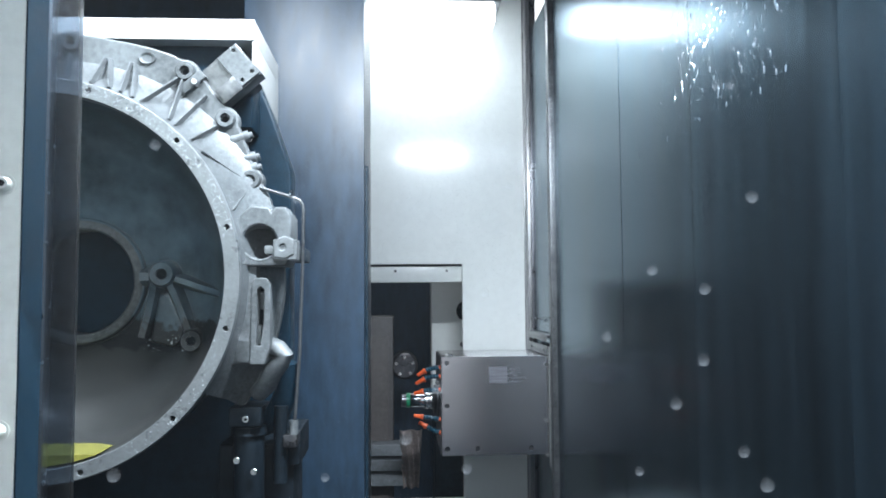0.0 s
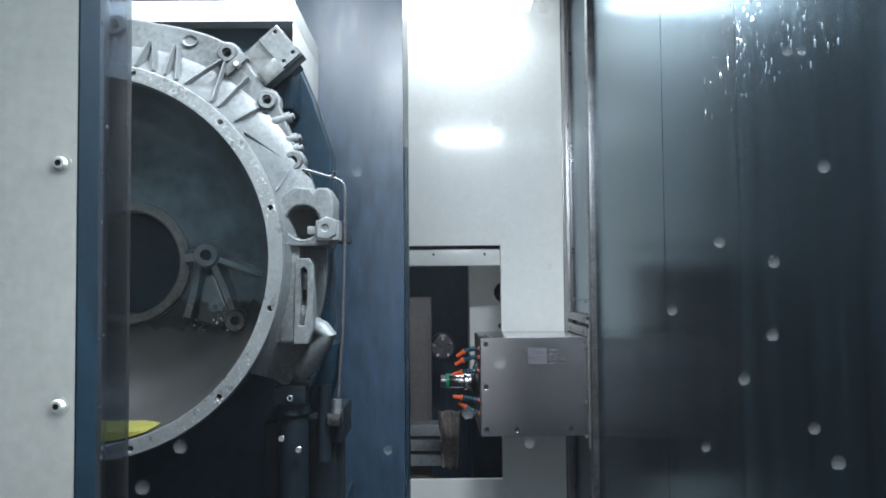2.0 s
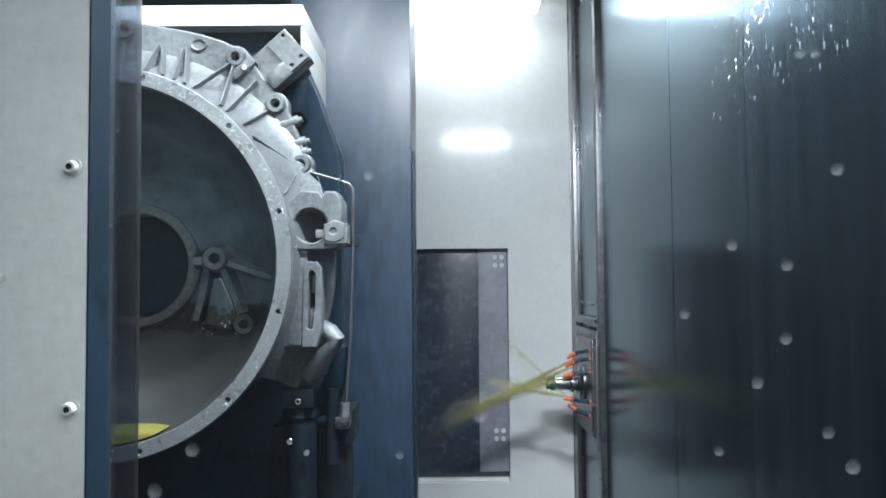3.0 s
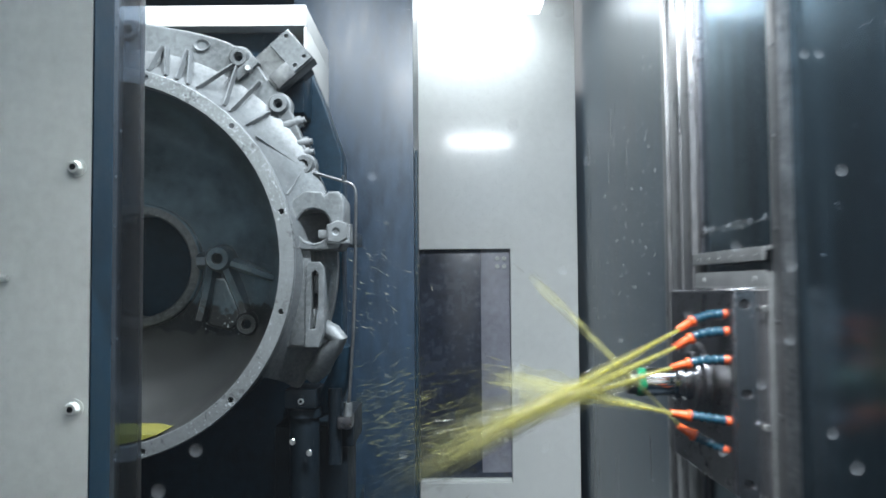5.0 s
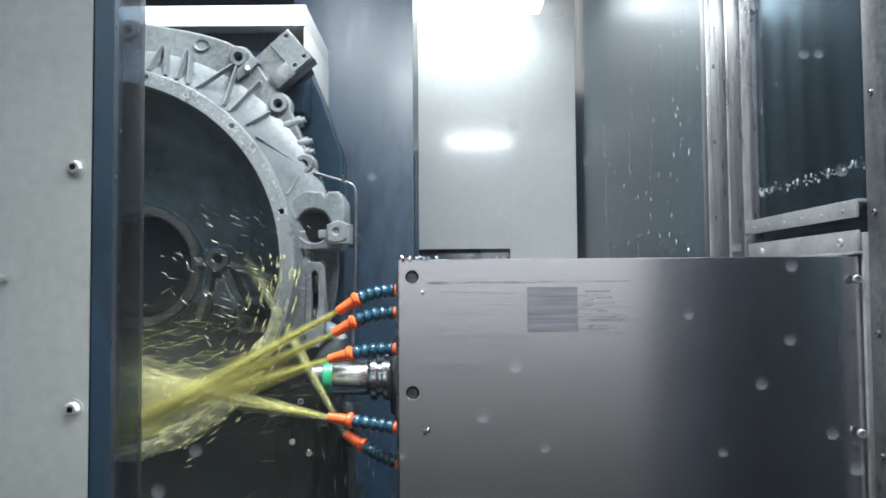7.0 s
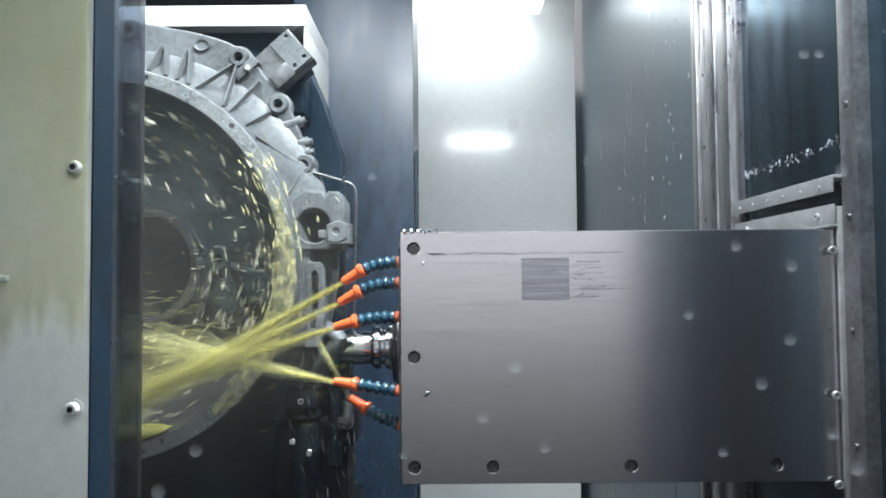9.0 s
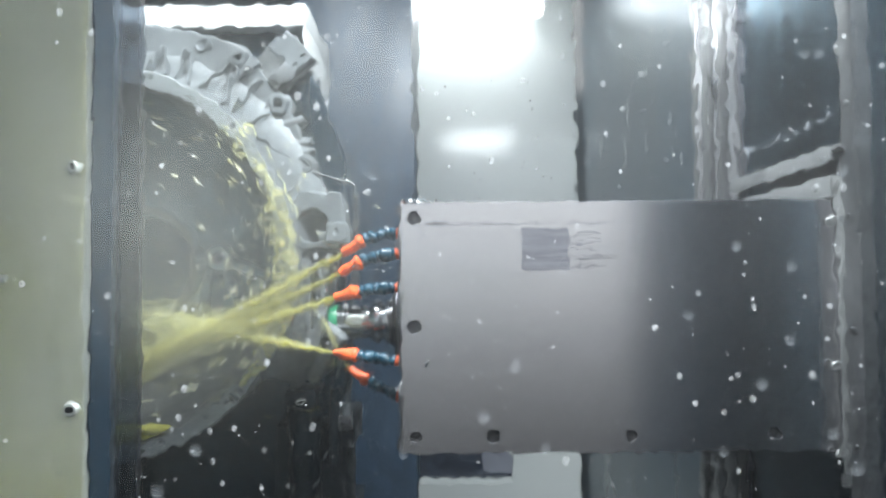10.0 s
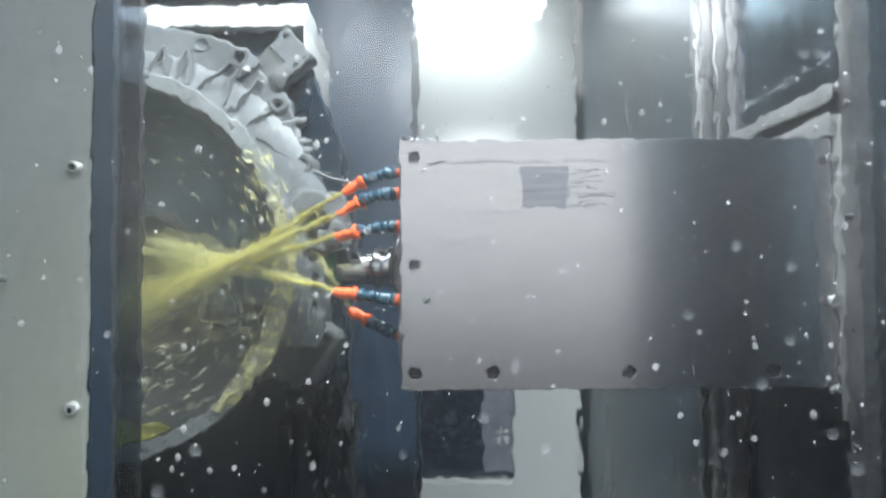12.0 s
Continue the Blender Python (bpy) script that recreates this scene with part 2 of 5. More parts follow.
def water_material():
    mat = bpy.data.materials.new("running_water")
    mat.use_nodes = True
    bs = mat.node_tree.nodes["Principled BSDF"]
    bs.inputs["Base Color"].default_value = (0.96, 0.98, 0.98, 1)
    bs.inputs["Transmission Weight"].default_value = 1.0
    bs.inputs["Roughness"].default_value = 0.045
    bs.inputs["IOR"].default_value = 1.33
    return mat


WATER = water_material()


# ---- mesh helpers ----
def thing(name, m, label, category, group="", kind=""):
    ob = new(name)
    ob.matrix_world = m
    ob.empty_display_size = 0.05
    return tagged(ob, label, category, group, kind)


def finish(bm, name, material, smooth=True):
    me = bpy.data.meshes.new(name)
    bmesh.ops.recalc_face_normals(bm, faces=bm.faces[:])
    bm.to_mesh(me)
    bm.free()
    me.materials.append(material)
    if smooth:
        me.shade_smooth()
        me.set_sharp_from_angle(angle=radians(38))
    return me


def part(name, bm, material, parent, label="", smooth=True):
    ob = new(name, bm if isinstance(bm, bpy.types.Mesh) else finish(bm, name, material, smooth))
    ob.parent = parent
    return tagged(ob, label)


def solid(name, bm, material, label, category, group="", kind="", smooth=True):
    return tagged(new(name, finish(bm, name, material, smooth)), label, category, group, kind)


def add_box(bm, x0, x1, y0, y1, z0, z1, bevel=0.0, m=None):
    made = bmesh.ops.create_cube(bm, size=1.0)["verts"]
    for v in made:
        v.co = Vector(((x0 + x1) / 2 + v.co.x * (x1 - x0), (y0 + y1) / 2 + v.co.y * (y1 - y0), (z0 + z1) / 2 + v.co.z * (z1 - z0)))
    if bevel:
        edges = list({e for v in made for e in v.link_edges})
        made = list({v for f in bmesh.ops.bevel(bm, geom=edges, offset=bevel, segments=2, affect="EDGES", profile=0.6)["faces"] for v in f.verts} | {v for v in made if v.is_valid})
    if m is not None:
        bmesh.ops.transform(bm, matrix=m, verts=[v for v in made if v.is_valid])
    return bm


def box(x0, x1, y0, y1, z0, z1, bevel=0.0, m=None):
    return add_box(bmesh.new(), x0, x1, y0, y1, z0, z1, bevel, m)


def lathe(profile, seg=48, a0=0.0, a1=360.0, bm=None, m=None):
    """Turns (radius, depth) about the local y axis; angles count from +x towards +z."""
    bm = bm or bmesh.new()
    full = abs(a1 - a0) >= 359.9
    n = seg if full else seg + 1
    rings = []
    for i in range(n):
        a = radians(a0 + (a1 - a0) * i / seg)
        rings.append([bm.verts.new((r * math.cos(a), y, r * math.sin(a))) for r, y in profile])
    for i in range(seg):
        p, q = rings[i], rings[(i + 1) % n]
        for j in range(len(profile) - 1):
            bm.faces.new((p[j], q[j], q[j + 1], p[j + 1]))
    if m is not None:
        bmesh.ops.transform(bm, matrix=m, verts=[v for r in rings for v in r])
    return bm


TO_X = Matrix.Rotation(radians(90), 4, "Z")    # local y to -x
TO_Z = Matrix.Rotation(radians(90), 4, "X")    # local y to +z


def rod(bm, a, b, r0, r1=None, seg=12, caps=True):
    a, b = Vector(a), Vector(b)
    d = b - a
    m = Matrix.Translation((a + b) / 2) @ d.to_track_quat("Z", "Y").to_matrix().to_4x4()
    bmesh.ops.create_cone(bm, cap_ends=caps, segments=seg, radius1=r0, radius2=r0 if r1 is None else r1, depth=d.length, matrix=m)
    return bm


def sweep(bm, points, radii, seg=8, caps=True):
    pts = [Vector(p) for p in points]
    rings = []
    for i, p in enumerate(pts):
        d = (pts[min(i + 1, len(pts) - 1)] - pts[max(i - 1, 0)]).normalized()
        side = d.cross(Vector((0.13, 0.97, 0.2))).normalized()
        up = side.cross(d)
        rings.append([bm.verts.new(p + (side * math.cos(2 * math.pi * k / seg) + up * math.sin(2 * math.pi * k / seg)) * radii[i]) for k in range(seg)])
    for p, q in zip(rings, rings[1:]):
        for k in range(seg):
            bm.faces.new((p[k], p[(k + 1) % seg], q[(k + 1) % seg], q[k]))
    if caps:
        bm.faces.new(rings[0]), bm.faces.new(rings[-1])
    return bm


def circle(cx, cz, r, n=24):
    return [(cx + r * math.cos(2 * math.pi * k / n), cz + r * math.sin(2 * math.pi * k / n)) for k in range(n)]


def plate(name, loops, y0, y1, material, bevel=0.0):
    """A flat plate in the local xz plane, first loop its outline, the others holes, from depth y0 to y1."""
    cu = bpy.data.curves.new(name, "CURVE")
    cu.dimensions, cu.fill_mode = "2D", "BOTH"
    cu.extrude, cu.bevel_depth, cu.bevel_resolution = (y1 - y0) / 2 - bevel, bevel, 1
    for loop in loops:
        sp = cu.splines.new("POLY")
        sp.points.add(len(loop) - 1)
        for p, (x, z) in zip(sp.points, loop):
            p.co = (x, z, 0, 1)
        sp.use_cyclic_u = True
    tmp = bpy.data.objects.new(name, cu)
    me = bpy.data.meshes.new_from_object(tmp)
    bpy.data.objects.remove(tmp)
    bpy.data.curves.remove(cu)
    me.transform(Matrix.Translation((0, (y0 + y1) / 2, 0)) @ Matrix.Rotation(radians(90), 4, "X"))
    me.materials.clear()
    me.materials.append(material)
    me.shade_smooth()
    me.set_sharp_from_angle(angle=radians(35))
    return me


def rect(x0, x1, z0, z1):
    return [(x0, z0), (x1, z0), (x1, z1), (x0, z1)]


def socket_screw(parent, x, y, z, r, axis="-y", material=None, name="screw"):
    """A cap screw with a hexagon socket; its head stands out towards -y (or -x)."""
    m = Matrix.Translation((x, y, z))
    if axis == "-x":
        m = m @ Matrix.Rotation(radians(-90), 4, "Z")
    bm = lathe([(0.0001, -0.25 * r), (0.45 * r, -0.25 * r), (0.5 * r, -0.7 * r), (0.85 * r, -0.7 * r), (r, -0.55 * r), (r, 0.1 * r)], 12, m=m)
    return part(name, bm, material or CLAMP, parent)


# ---- the enclosure ----
def build_enclosure():
    floor = bmesh.new()
    add_box(floor, -1.5, 1.5, 0.26, 4.0, -0.05, 0.0)
    solid("floor", floor, DARKFIX, "dark wet chip pan at the bottom of the machine", "floor", kind="structure")
    add = bmesh.new()
    add_box(add, -1.5, 1.5, 0.20, 3.03, 2.62, 2.68)
    solid("ceiling", add, NAVY, "navy painted roof sheet of the enclosure", "ceiling", kind="structure")
    solid("wall_left", box(-1.56, -1.5, 0.2, 4.0, 0.0, 2.62), NAVY, "navy painted side wall of the enclosure", "wall", kind="structure")
    # back wall: white panel with a hatch opening through it
    me = plate("wall_back", [rect(-0.103, 0.505, 0.0, 2.62), rect(-0.0935, 0.2555, 0.61, 1.4865)], 2.98, 3.005, WHITE, 0.002)
    tagged(new("wall_back", me), "glossy white painted steel panel with a hatch opening", "wall", kind="structure")
    solid("wall_back_side", box(-1.5, -0.104, 2.985, 3.03, 0.0, 2.62), NAVY, "navy painted back sheet beside the white panel", "wall", kind="structure")
    # front wall with the door window; the camera looks in through it
    me = plate("wall_front", [rect(-1.5, 0.50, 0.0, 2.62), rect(-0.19, 0.49, 0.50, 1.85)], 0.215, 0.245, NAVY, 0.002)
    tagged(new("wall_front", me), "navy painted machine door around its window", "wall", kind="structure")
    # unseen sheet, darkened so the ram's right half reflects less light
    solid("wall_front_side", box(0.502, 0.70, 0.215, 0.245, 0.0, 2.62), DARKFIX, "unseen front sheet beside the door, dark for the ram to mirror", "wall", kind="structure")
    # post added out of view: the ram mirrors its dark face
    solid("wall_unseen_post", box(0.42, 0.515, 0.262, 0.62, 0.0, 2.62, 0.003), DARKFIX, "unseen dark post added to darken the ram's reflection", "wall", kind="structure")
    win = part("window_1", box(-0.20, 0.499, 0.250, 0.256, 0.49, 1.86), WINDOW, None)
    win.visible_shadow = False
    tagged(win, "clear polycarbonate door window with dried specks", "window", kind="structure")


def build_hatch_room():
    solid("wall_magazine_back", box(-1.2, 1.2, 4.3, 4.34, 0.0, 2.4), NAVY, "dark blue far wall of the tool magazine room", "wall", kind="structure")
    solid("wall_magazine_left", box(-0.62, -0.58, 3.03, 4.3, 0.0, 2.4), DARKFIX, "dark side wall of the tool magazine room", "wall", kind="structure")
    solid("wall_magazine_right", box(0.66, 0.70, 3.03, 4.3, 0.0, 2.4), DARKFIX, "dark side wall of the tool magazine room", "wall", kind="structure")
    # white changer housing with a round bore
    hs = thing("changer_housing", pose(0.235, 3.45, 0.0), "pale grey painted tool changer housing with a round bore", "machine part")
    part("body", plate("body", [rect(-0.075, 0.22, 0.93, 1.55), circle(0.075, 1.30, 0.05)], 0.0, 0.16, WHITE, 0.004), WHITE, hs)
    # added block; its dark colour stands for shade on the lower housing
    part("shaded_foot", box(-0.07, 0.215, 0.004, 0.16, 0.0, 0.929, 0.004), DARKFIX, hs, "added dark block for the housing's shaded lower part")
    # the bore is coloured black in place of shade
    part("bore", lathe([(0.05, 0.0), (0.05, 0.15), (0.0001, 0.15)], 24, m=Matrix.Translation((0.075, 0.002, 1.30))), SHADE_BLACK, hs, "dark round bore")
    for i in range(2):
        for j in range(2):
            socket_screw(hs, 0.055 + 0.035 * i, 0, 1.12 + 0.035 * j, 0.011)
    cb = thing("changer_cabinet", pose(-0.16, 3.35, 0.0), "dark brown-grey cabinet standing behind the hatch", "cabinet")
    part("body", box(-0.02, 0.15, 0, 0.3, 0.0, 1.28, 0.006), surface("brown_grey_paint", (0.10, 0.09, 0.09), 0.5, vary=0.15), cb)
    part("door", box(0.0, 0.13, -0.012, 0, 0.3, 1.2, 0.003), surface("brown_grey_door", (0.12, 0.105, 0.10), 0.5, vary=0.15), cb)
    DULL = surface("dull_grey_shelf_paint", (0.20, 0.22, 0.24), 0.5, vary=0.2)
    sh = thing("magazine_shelf", pose(-0.1, 3.25, 0.0), "pale grey ribbed steel shelf behind the hatch", "shelf")
    for k in range(3):
        part("ledge", box(-0.03, 0.14, 0, 0.12, 0.72 - 0.06 * k, 0.765 - 0.06 * k, 0.004), DULL, sh)
    rag = bmesh.new()
    bmesh.ops.create_grid(rag, x_segments=14, y_segments=14, size=0.085)
    for v in rag.verts:
        x, y = v.co.x, v.co.y
        v.co = Vector((x * (0.55 + 2.2 * (y + 0.085)) * 0.6, 0.018 * math.sin(60 * x + 20 * y) + 0.01 * noise.noise(v.co * 40), y * 1.35))
    ob = solid("hanging_cloth", rag, CLOTH, "crumpled brown cloth hanging over the steel shelf", "cloth")
    ob.matrix_world = pose(0.06, 3.235, 0.71)
    md = ob.modifiers.new("thickness", "SOLIDIFY")
    md.thickness = 0.003
    rk = thing("tool_pot", pose(0.04, 3.6, 1.05), "dark tool pot with bright screw heads in the magazine", "tool pot")
    part("body", lathe([(0.0001, 0), (0.05, 0), (0.06, 0.01), (0.06, 0.16), (0.0001, 0.16)], 24), DARKSTEEL, rk)
    for k in range(5):
        a = radians(72 * k + 20)
        socket_screw(rk, 0.04 * math.cos(a), 0, 0.04 * math.sin(a), 0.008, material=CHROME)


def build_left_door():
    d = thing("sliding_door", pose(-0.21, 0.47, 1.35), "grey-white painted door leaf with a smoked glass edge", "door")
    part("leaf", box(-0.45, 0.0, 0.0, 0.028, -0.75, 0.75, 0.0006), PANEL, d)
    glass = part("pane", box(-0.0265, -0.0225, 0.03, 0.152, -0.75, 0.75, 0.0008,
                             m=Matrix.Translation((0.02, 0, 0)) @ Matrix.Rotation(radians(8.2), 4, "Z")), SMOKE, d, "wet smoked glass strip at the door edge")
    glass.visible_shadow = False
    for x, z in ((-0.0085, 0.0715), (-0.0082, -0.0710), (-0.0085, 0.214), (-0.0085, -0.213)):
        bm = lathe([(0.0001, -0.0045), (0.0032, -0.0045), (0.0042, -0.0025), (0.0042, 0.0), (0.0058, 0.0), (0.0058, 0.002)], 14, m=Matrix.Translation((x, -0.001, z)))
        sc = part("screw", bm, PANEL, d, "painted hexagon screw")
        part("socket", lathe([(0.0001, -0.0048), (0.002, -0.0048), (0.002, -0.004)], 6, m=Matrix.Translation((x, -0.001, z))), BLACK, sc)
    bm = rod(bmesh.new(), (-0.065, -0.004, 0.0062), (-0.0465, -0.004, 0.0058), 0.0021, 0.0021, 10)
    part("stop_pin", bm, PANEL, d, "small cream-painted pin")
    # long vertical seal strip with stains, widened so its dark hides the lit leaf edge
    part("seal", box(0.0002, 0.0012, 0.0006, 0.0285, -0.75, 0.75), DARKFIX, d)
    return d


def build_navy_column():
    c = thing("fixture_column", pose(0, 0, 0), "tall wet navy-painted steel column beside the white panel", "column")
    part("face", box(-0.34, -0.0655, 1.80, 1.83, 0.0, 2.62, 0.002), NAVY, c)
    part("side", box(-0.34, -0.075, 1.832, 2.5, 0.0, 2.62, 0.002), NAVY, c)
    part("cover_strip", box(-0.064, -0.0575, 1.812, 1.85, 0.0, 1.66, 0.001), DARKFIX, c, "narrow dark cover strip")
    for k in range(5):
        socket_screw(c, -0.30, 1.80, 0.7 + 0.28 * k, 0.006)
    return c


def build_shutter():
    """The hatch shutter hangs behind the white panel; origin at the lower rail's top edge."""
    s = thing("hatch_shutter", pose(0.081, 3.012, 1.47), "dark sliding hatch shutter with a white lower rail", "shutter")
    part("panel", box(-0.185, 0.185, 0.012, 0.022, 0.0, 0.96, 0.001), surface("grimy_shutter_paint", (0.045, 0.058, 0.088), 0.25, vary=0.2, grain=40, stain=5, bump=0.1, clear=0.4), s)
    part("side_plate", box(0.062, 0.172, 0.006, 0.0118, 0.02, 0.88, 0.001), surface("shutter_plate_paint", (0.34, 0.35, 0.41), 0.4, vary=0.12, grain=40, stain=8), s, "dull grey plate")
    rail = part("rail", box(-0.175, 0.174, -0.004, 0.03, -0.062, 0.0, 0.006), WHITE, s, "white painted lower rail")
    for x in (-0.08, 0.115):
        socket_screw(rail, x, -0.004, -0.018, 0.005)
    # shallow bore, its depth of shade painted in black
    part("bore", lathe([(0.030, 0.0), (0.030, 0.005), (0.0001, 0.005)], 24, m=Matrix.Translation((0.160, 0.0055, 0.53))), SHADE_BLACK, s, "dark round bore")
    for zc in (0.155, 0.81):
        for i in range(2):
            for j in range(2):
                socket_screw(s, 0.125 + 0.026 * i, 0.005, zc - 0.013 + 0.03 * j, 0.009, material=WHITE)
    return s


def build_lamps():
    for name, x, y, z, w, d, watts in (("ceiling_lamp", 0.09, 2.80, 2.34, 0.54, 0.12, 1.0), ("ceiling_lamp", 0.24, 0.70, 2.32, 0.42, 0.09, 46), ("ceiling_lamp", -0.36, 0.70, 2.46, 0.42, 0.09, 25)):
        lp = thing(name, pose(x, y, z), "bright white LED work lamp in a steel housing", "lamp", "work lamps")
        part("housing", box(-w / 2 - 0.02, w / 2 + 0.02, -d / 2 - 0.02, d / 2 + 0.02, 0.062, 0.13, 0.005), BAR, lp)
        part("hanger", box(-0.03, 0.03, -0.015, 0.015, 0.13, 2.62 - z, 0.002), BAR, lp)
        part("diffuser", box(-w / 2, w / 2, -d / 2, d / 2, 0.0, 0.06, 0.004), FARLAMP if y > 2 else LAMP, lp, "glowing white diffuser")
        la = bpy.data.lights.new("lamp_light", "AREA")
        la.shape, la.size, la.size_y, la.energy, la.color = "RECTANGLE", w, d, watts, (0.90, 0.96, 1.0)
        la.spread = radians(178)
        ob = new("lamp_light", la)
        ob.matrix_world = pose(x, y, z - 0.012)


build_enclosure()
build_hatch_room()
door = build_left_door()
column = build_navy_column()
shutter = build_shutter()
build_lamps()


# ---- the clutch housing casting and its fixture ----
CX, CY, CZ = -0.477, 1.08, 1.3835


def polar(r, deg):
    return r * math.cos(radians(deg)), r * math.sin(radians(deg))


def build_casting():
    c = thing("clutch_housing", pose(CX, CY, CZ), "wet cast aluminium clutch housing with a large machined bore", "casting")
    # machined front flange with its twelve bolt holes
    ring = [polar(0.2725, 2.5 * k) for k in range(144)]
    bore = [polar(0.2540, 2.5 * k) for k in range(144)]
    holes = [circle(*polar(0.2648, 15 + 30 * k), 0.0048, 14) for k in range(12)]
    part("flange", plate("flange", [ring, bore] + holes, 0.0, 0.022, FACE, 0.0012), FACE, c, "bright machined flange with bolt holes")
    for k in range(12):
        x, z = polar(0.2648, 15 + 30 * k)
        # bolt holes carry their shade as black colour
        part("bolt_hole", lathe([(0.0047, 0.003), (0.0047, 0.03), (0.0001, 0.03)], 12, m=Matrix.Translation((x, 0, z))), SHADE_BLACK, c)
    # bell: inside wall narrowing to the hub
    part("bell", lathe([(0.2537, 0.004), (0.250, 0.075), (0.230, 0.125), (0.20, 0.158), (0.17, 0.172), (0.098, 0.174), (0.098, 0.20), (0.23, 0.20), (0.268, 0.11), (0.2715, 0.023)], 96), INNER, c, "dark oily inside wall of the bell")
    part("hub", lathe([(0.0805, 0.205), (0.0805, 0.166), (0.083, 0.163), (0.096, 0.163), (0.0985, 0.166), (0.0985, 0.176)], 64), INNER, c, "round hub ring")
    part("hub_rim", lathe([(0.0815, 0.1628), (0.083, 0.1612), (0.092, 0.1612), (0.0945, 0.1628)], 64), CAST, c, "worn hub rim")
    # outer shoulder towards the rear flange
    part("shoulder", lathe([(0.2722, 0.008), (0.277, 0.022), (0.300, 0.071), (0.322, 0.083), (0.322, 0.10), (0.25, 0.13)], 80, -35, 215), CAST, c, "ribbed shoulder")
    bosses = [(28, 0.309), (45, 0.333), (60, 0.353), (88, 0.348), (104, 0.352), (121, 0.345), (139, 0.35)]
    rim = [(-31, 0.290), (10, 0.295), (20, 0.305), (27, 0.316), (35, 0.325), (42, 0.337), (52, 0.348), (57, 0.359), (64, 0.364), (78, 0.357), (95, 0.36), (120, 0.35), (140, 0.354), (213, 0.34)]
    outline = []
    for k in range(-30, 212):
        r = next(p + (q - p) * (k - a) / (b - a) for (a, p), (b, q) in zip(rim, rim[1:]) if k <= b)
        for a, rb in bosses:
            d = abs(k - a) / 2.9
            if d < 1:
                r = max(r, rb + 0.0155 * math.sqrt(1 - d * d))
        outline.append(polar(r, k))
    outline += [polar(0.25, k) for k in range(211, -31, -3)]
    bh = [circle(*polar(rb, a), 0.0068, 14) for a, rb in bosses]
    part("rear_flange", plate("rear_flange", [outline] + bh, 0.082, 0.104, CAST, 0.003), CAST, c, "scalloped rear flange")
    for a, rb in bosses:
        x, z = polar(rb, a)
        part("boss", lathe([(0.0066, 0.10), (0.0066, 0.076), (0.0075, 0.074), (0.0125, 0.074), (0.0145, 0.078), (0.0155, 0.086)], 20, m=Matrix.Translation((x, 0, z))), CAST, c)
    x, z = polar(0.347, 69.6)
    part("pocket", lathe([(0.0001, 0.0808), (0.006, 0.0808), (0.0075, 0.079), (0.0095, 0.0785), (0.0105, 0.082)], 20, m=Matrix.Translation((x, 0, z)) @ Matrix.Diagonal((1.25, 1, 0.9, 1))), CAST, c)
    # stiffening ribs in zigzag between the two flanges
    zig = [(4, 0.276, 12, 0.292), (20, 0.277, 26, 0.300), (39.2, 0.279, 29, 0.300), (43.8, 0.279, 45, 0.318), (50.0, 0.278, 52.4, 0.340), (52.4, 0.279, 59.3, 0.340),
           (62.0, 0.279, 60.3, 0.340), (64.6, 0.279, 71.6, 0.333), (68.3, 0.279, 72.6, 0.333), (71.6, 0.279, 78.0, 0.33), (77, 0.279, 79, 0.33), (84, 0.278, 88, 0.33), (94, 0.278, 90, 0.33), (100, 0.277, 104, 0.33), (111, 0.277, 106, 0.33)]
    for a0, r0, a1, r1 in zig:
        (x0, z0), (x1, z1) = polar(r0, a0), polar(r1, a1)
        p, q = Vector((x0, 0.017, z0)), Vector((x1, 0.072, z1))
        side = (q - p).cross(Vector((0, 1, 0))).normalized() * 0.0011
        back = Vector((0, 0.016, 0))
        bm = bmesh.new()
        vs = [bm.verts.new(co) for co in (p - side, p + side, q + side, q - side, p - side * 1.8 + back, p + side * 1.8 + back, q + side * 2.2 + back * 0.8, q - side * 2.2 + back * 0.8)]
        for f in ((0, 1, 2, 3), (4, 5, 6, 7), (0, 1, 5, 4), (1, 2, 6, 5), (2, 3, 7, 6), (3, 0, 4, 7)):
            bm.faces.new([vs[i] for i in f])
        bmesh.ops.bevel(bm, geom=bm.edges[:], offset=0.0006, segments=2, affect="EDGES")
        part("rib", bm, CAST, c)
    # small threaded lugs on the rim
    for a, r in ((38.8, 0.336), (33.4, 0.326), (30.9, 0.320)):
        x, z = polar(r, a)
        d = Vector((math.cos(radians(a - 20)), 0, math.sin(radians(a - 20))))
        bm = rod(bmesh.new(), Vector((x, 0.09, z)) - d * 0.02, Vector((x, 0.09, z)) + d * 0.007, 0.0105, 0.0085, 14)
        rod(bm, Vector((x, 0.09, z)) + d * 0.006, Vector((x, 0.09, z)) + d * 0.012, 0.0055, 0.005, 10)
        part("lug", bm, CAST, c)
    # side pads: sensor boss with its round port, the slotted pad and the pipe elbow
    px, pz = 0.292, 0.052
    pad = [(0.262, 0.020), (0.330, 0.020), (0.336, 0.030), (0.336, 0.086), (0.330, 0.096), (0.318, 0.096), (0.312, 0.088), (0.306, 0.096), (0.284, 0.098), (0.270, 0.085)]
    part("port_pad", plate("port_pad", [pad, circle(px + 0.004, pz - 0.002, 0.0265, 28)], 0.024, 0.10, CAST, 0.003), CAST, c)
    # inside of the port: shade put in as black
    part("port", lathe([(0.0262, 0.0235), (0.0255, 0.026), (0.0255, 0.09), (0.012, 0.095), (0.0001, 0.095)], 28, m=Matrix.Translation((px + 0.004, 0, pz - 0.002))), SHADE_BLACK, c, "dark round sensor port")
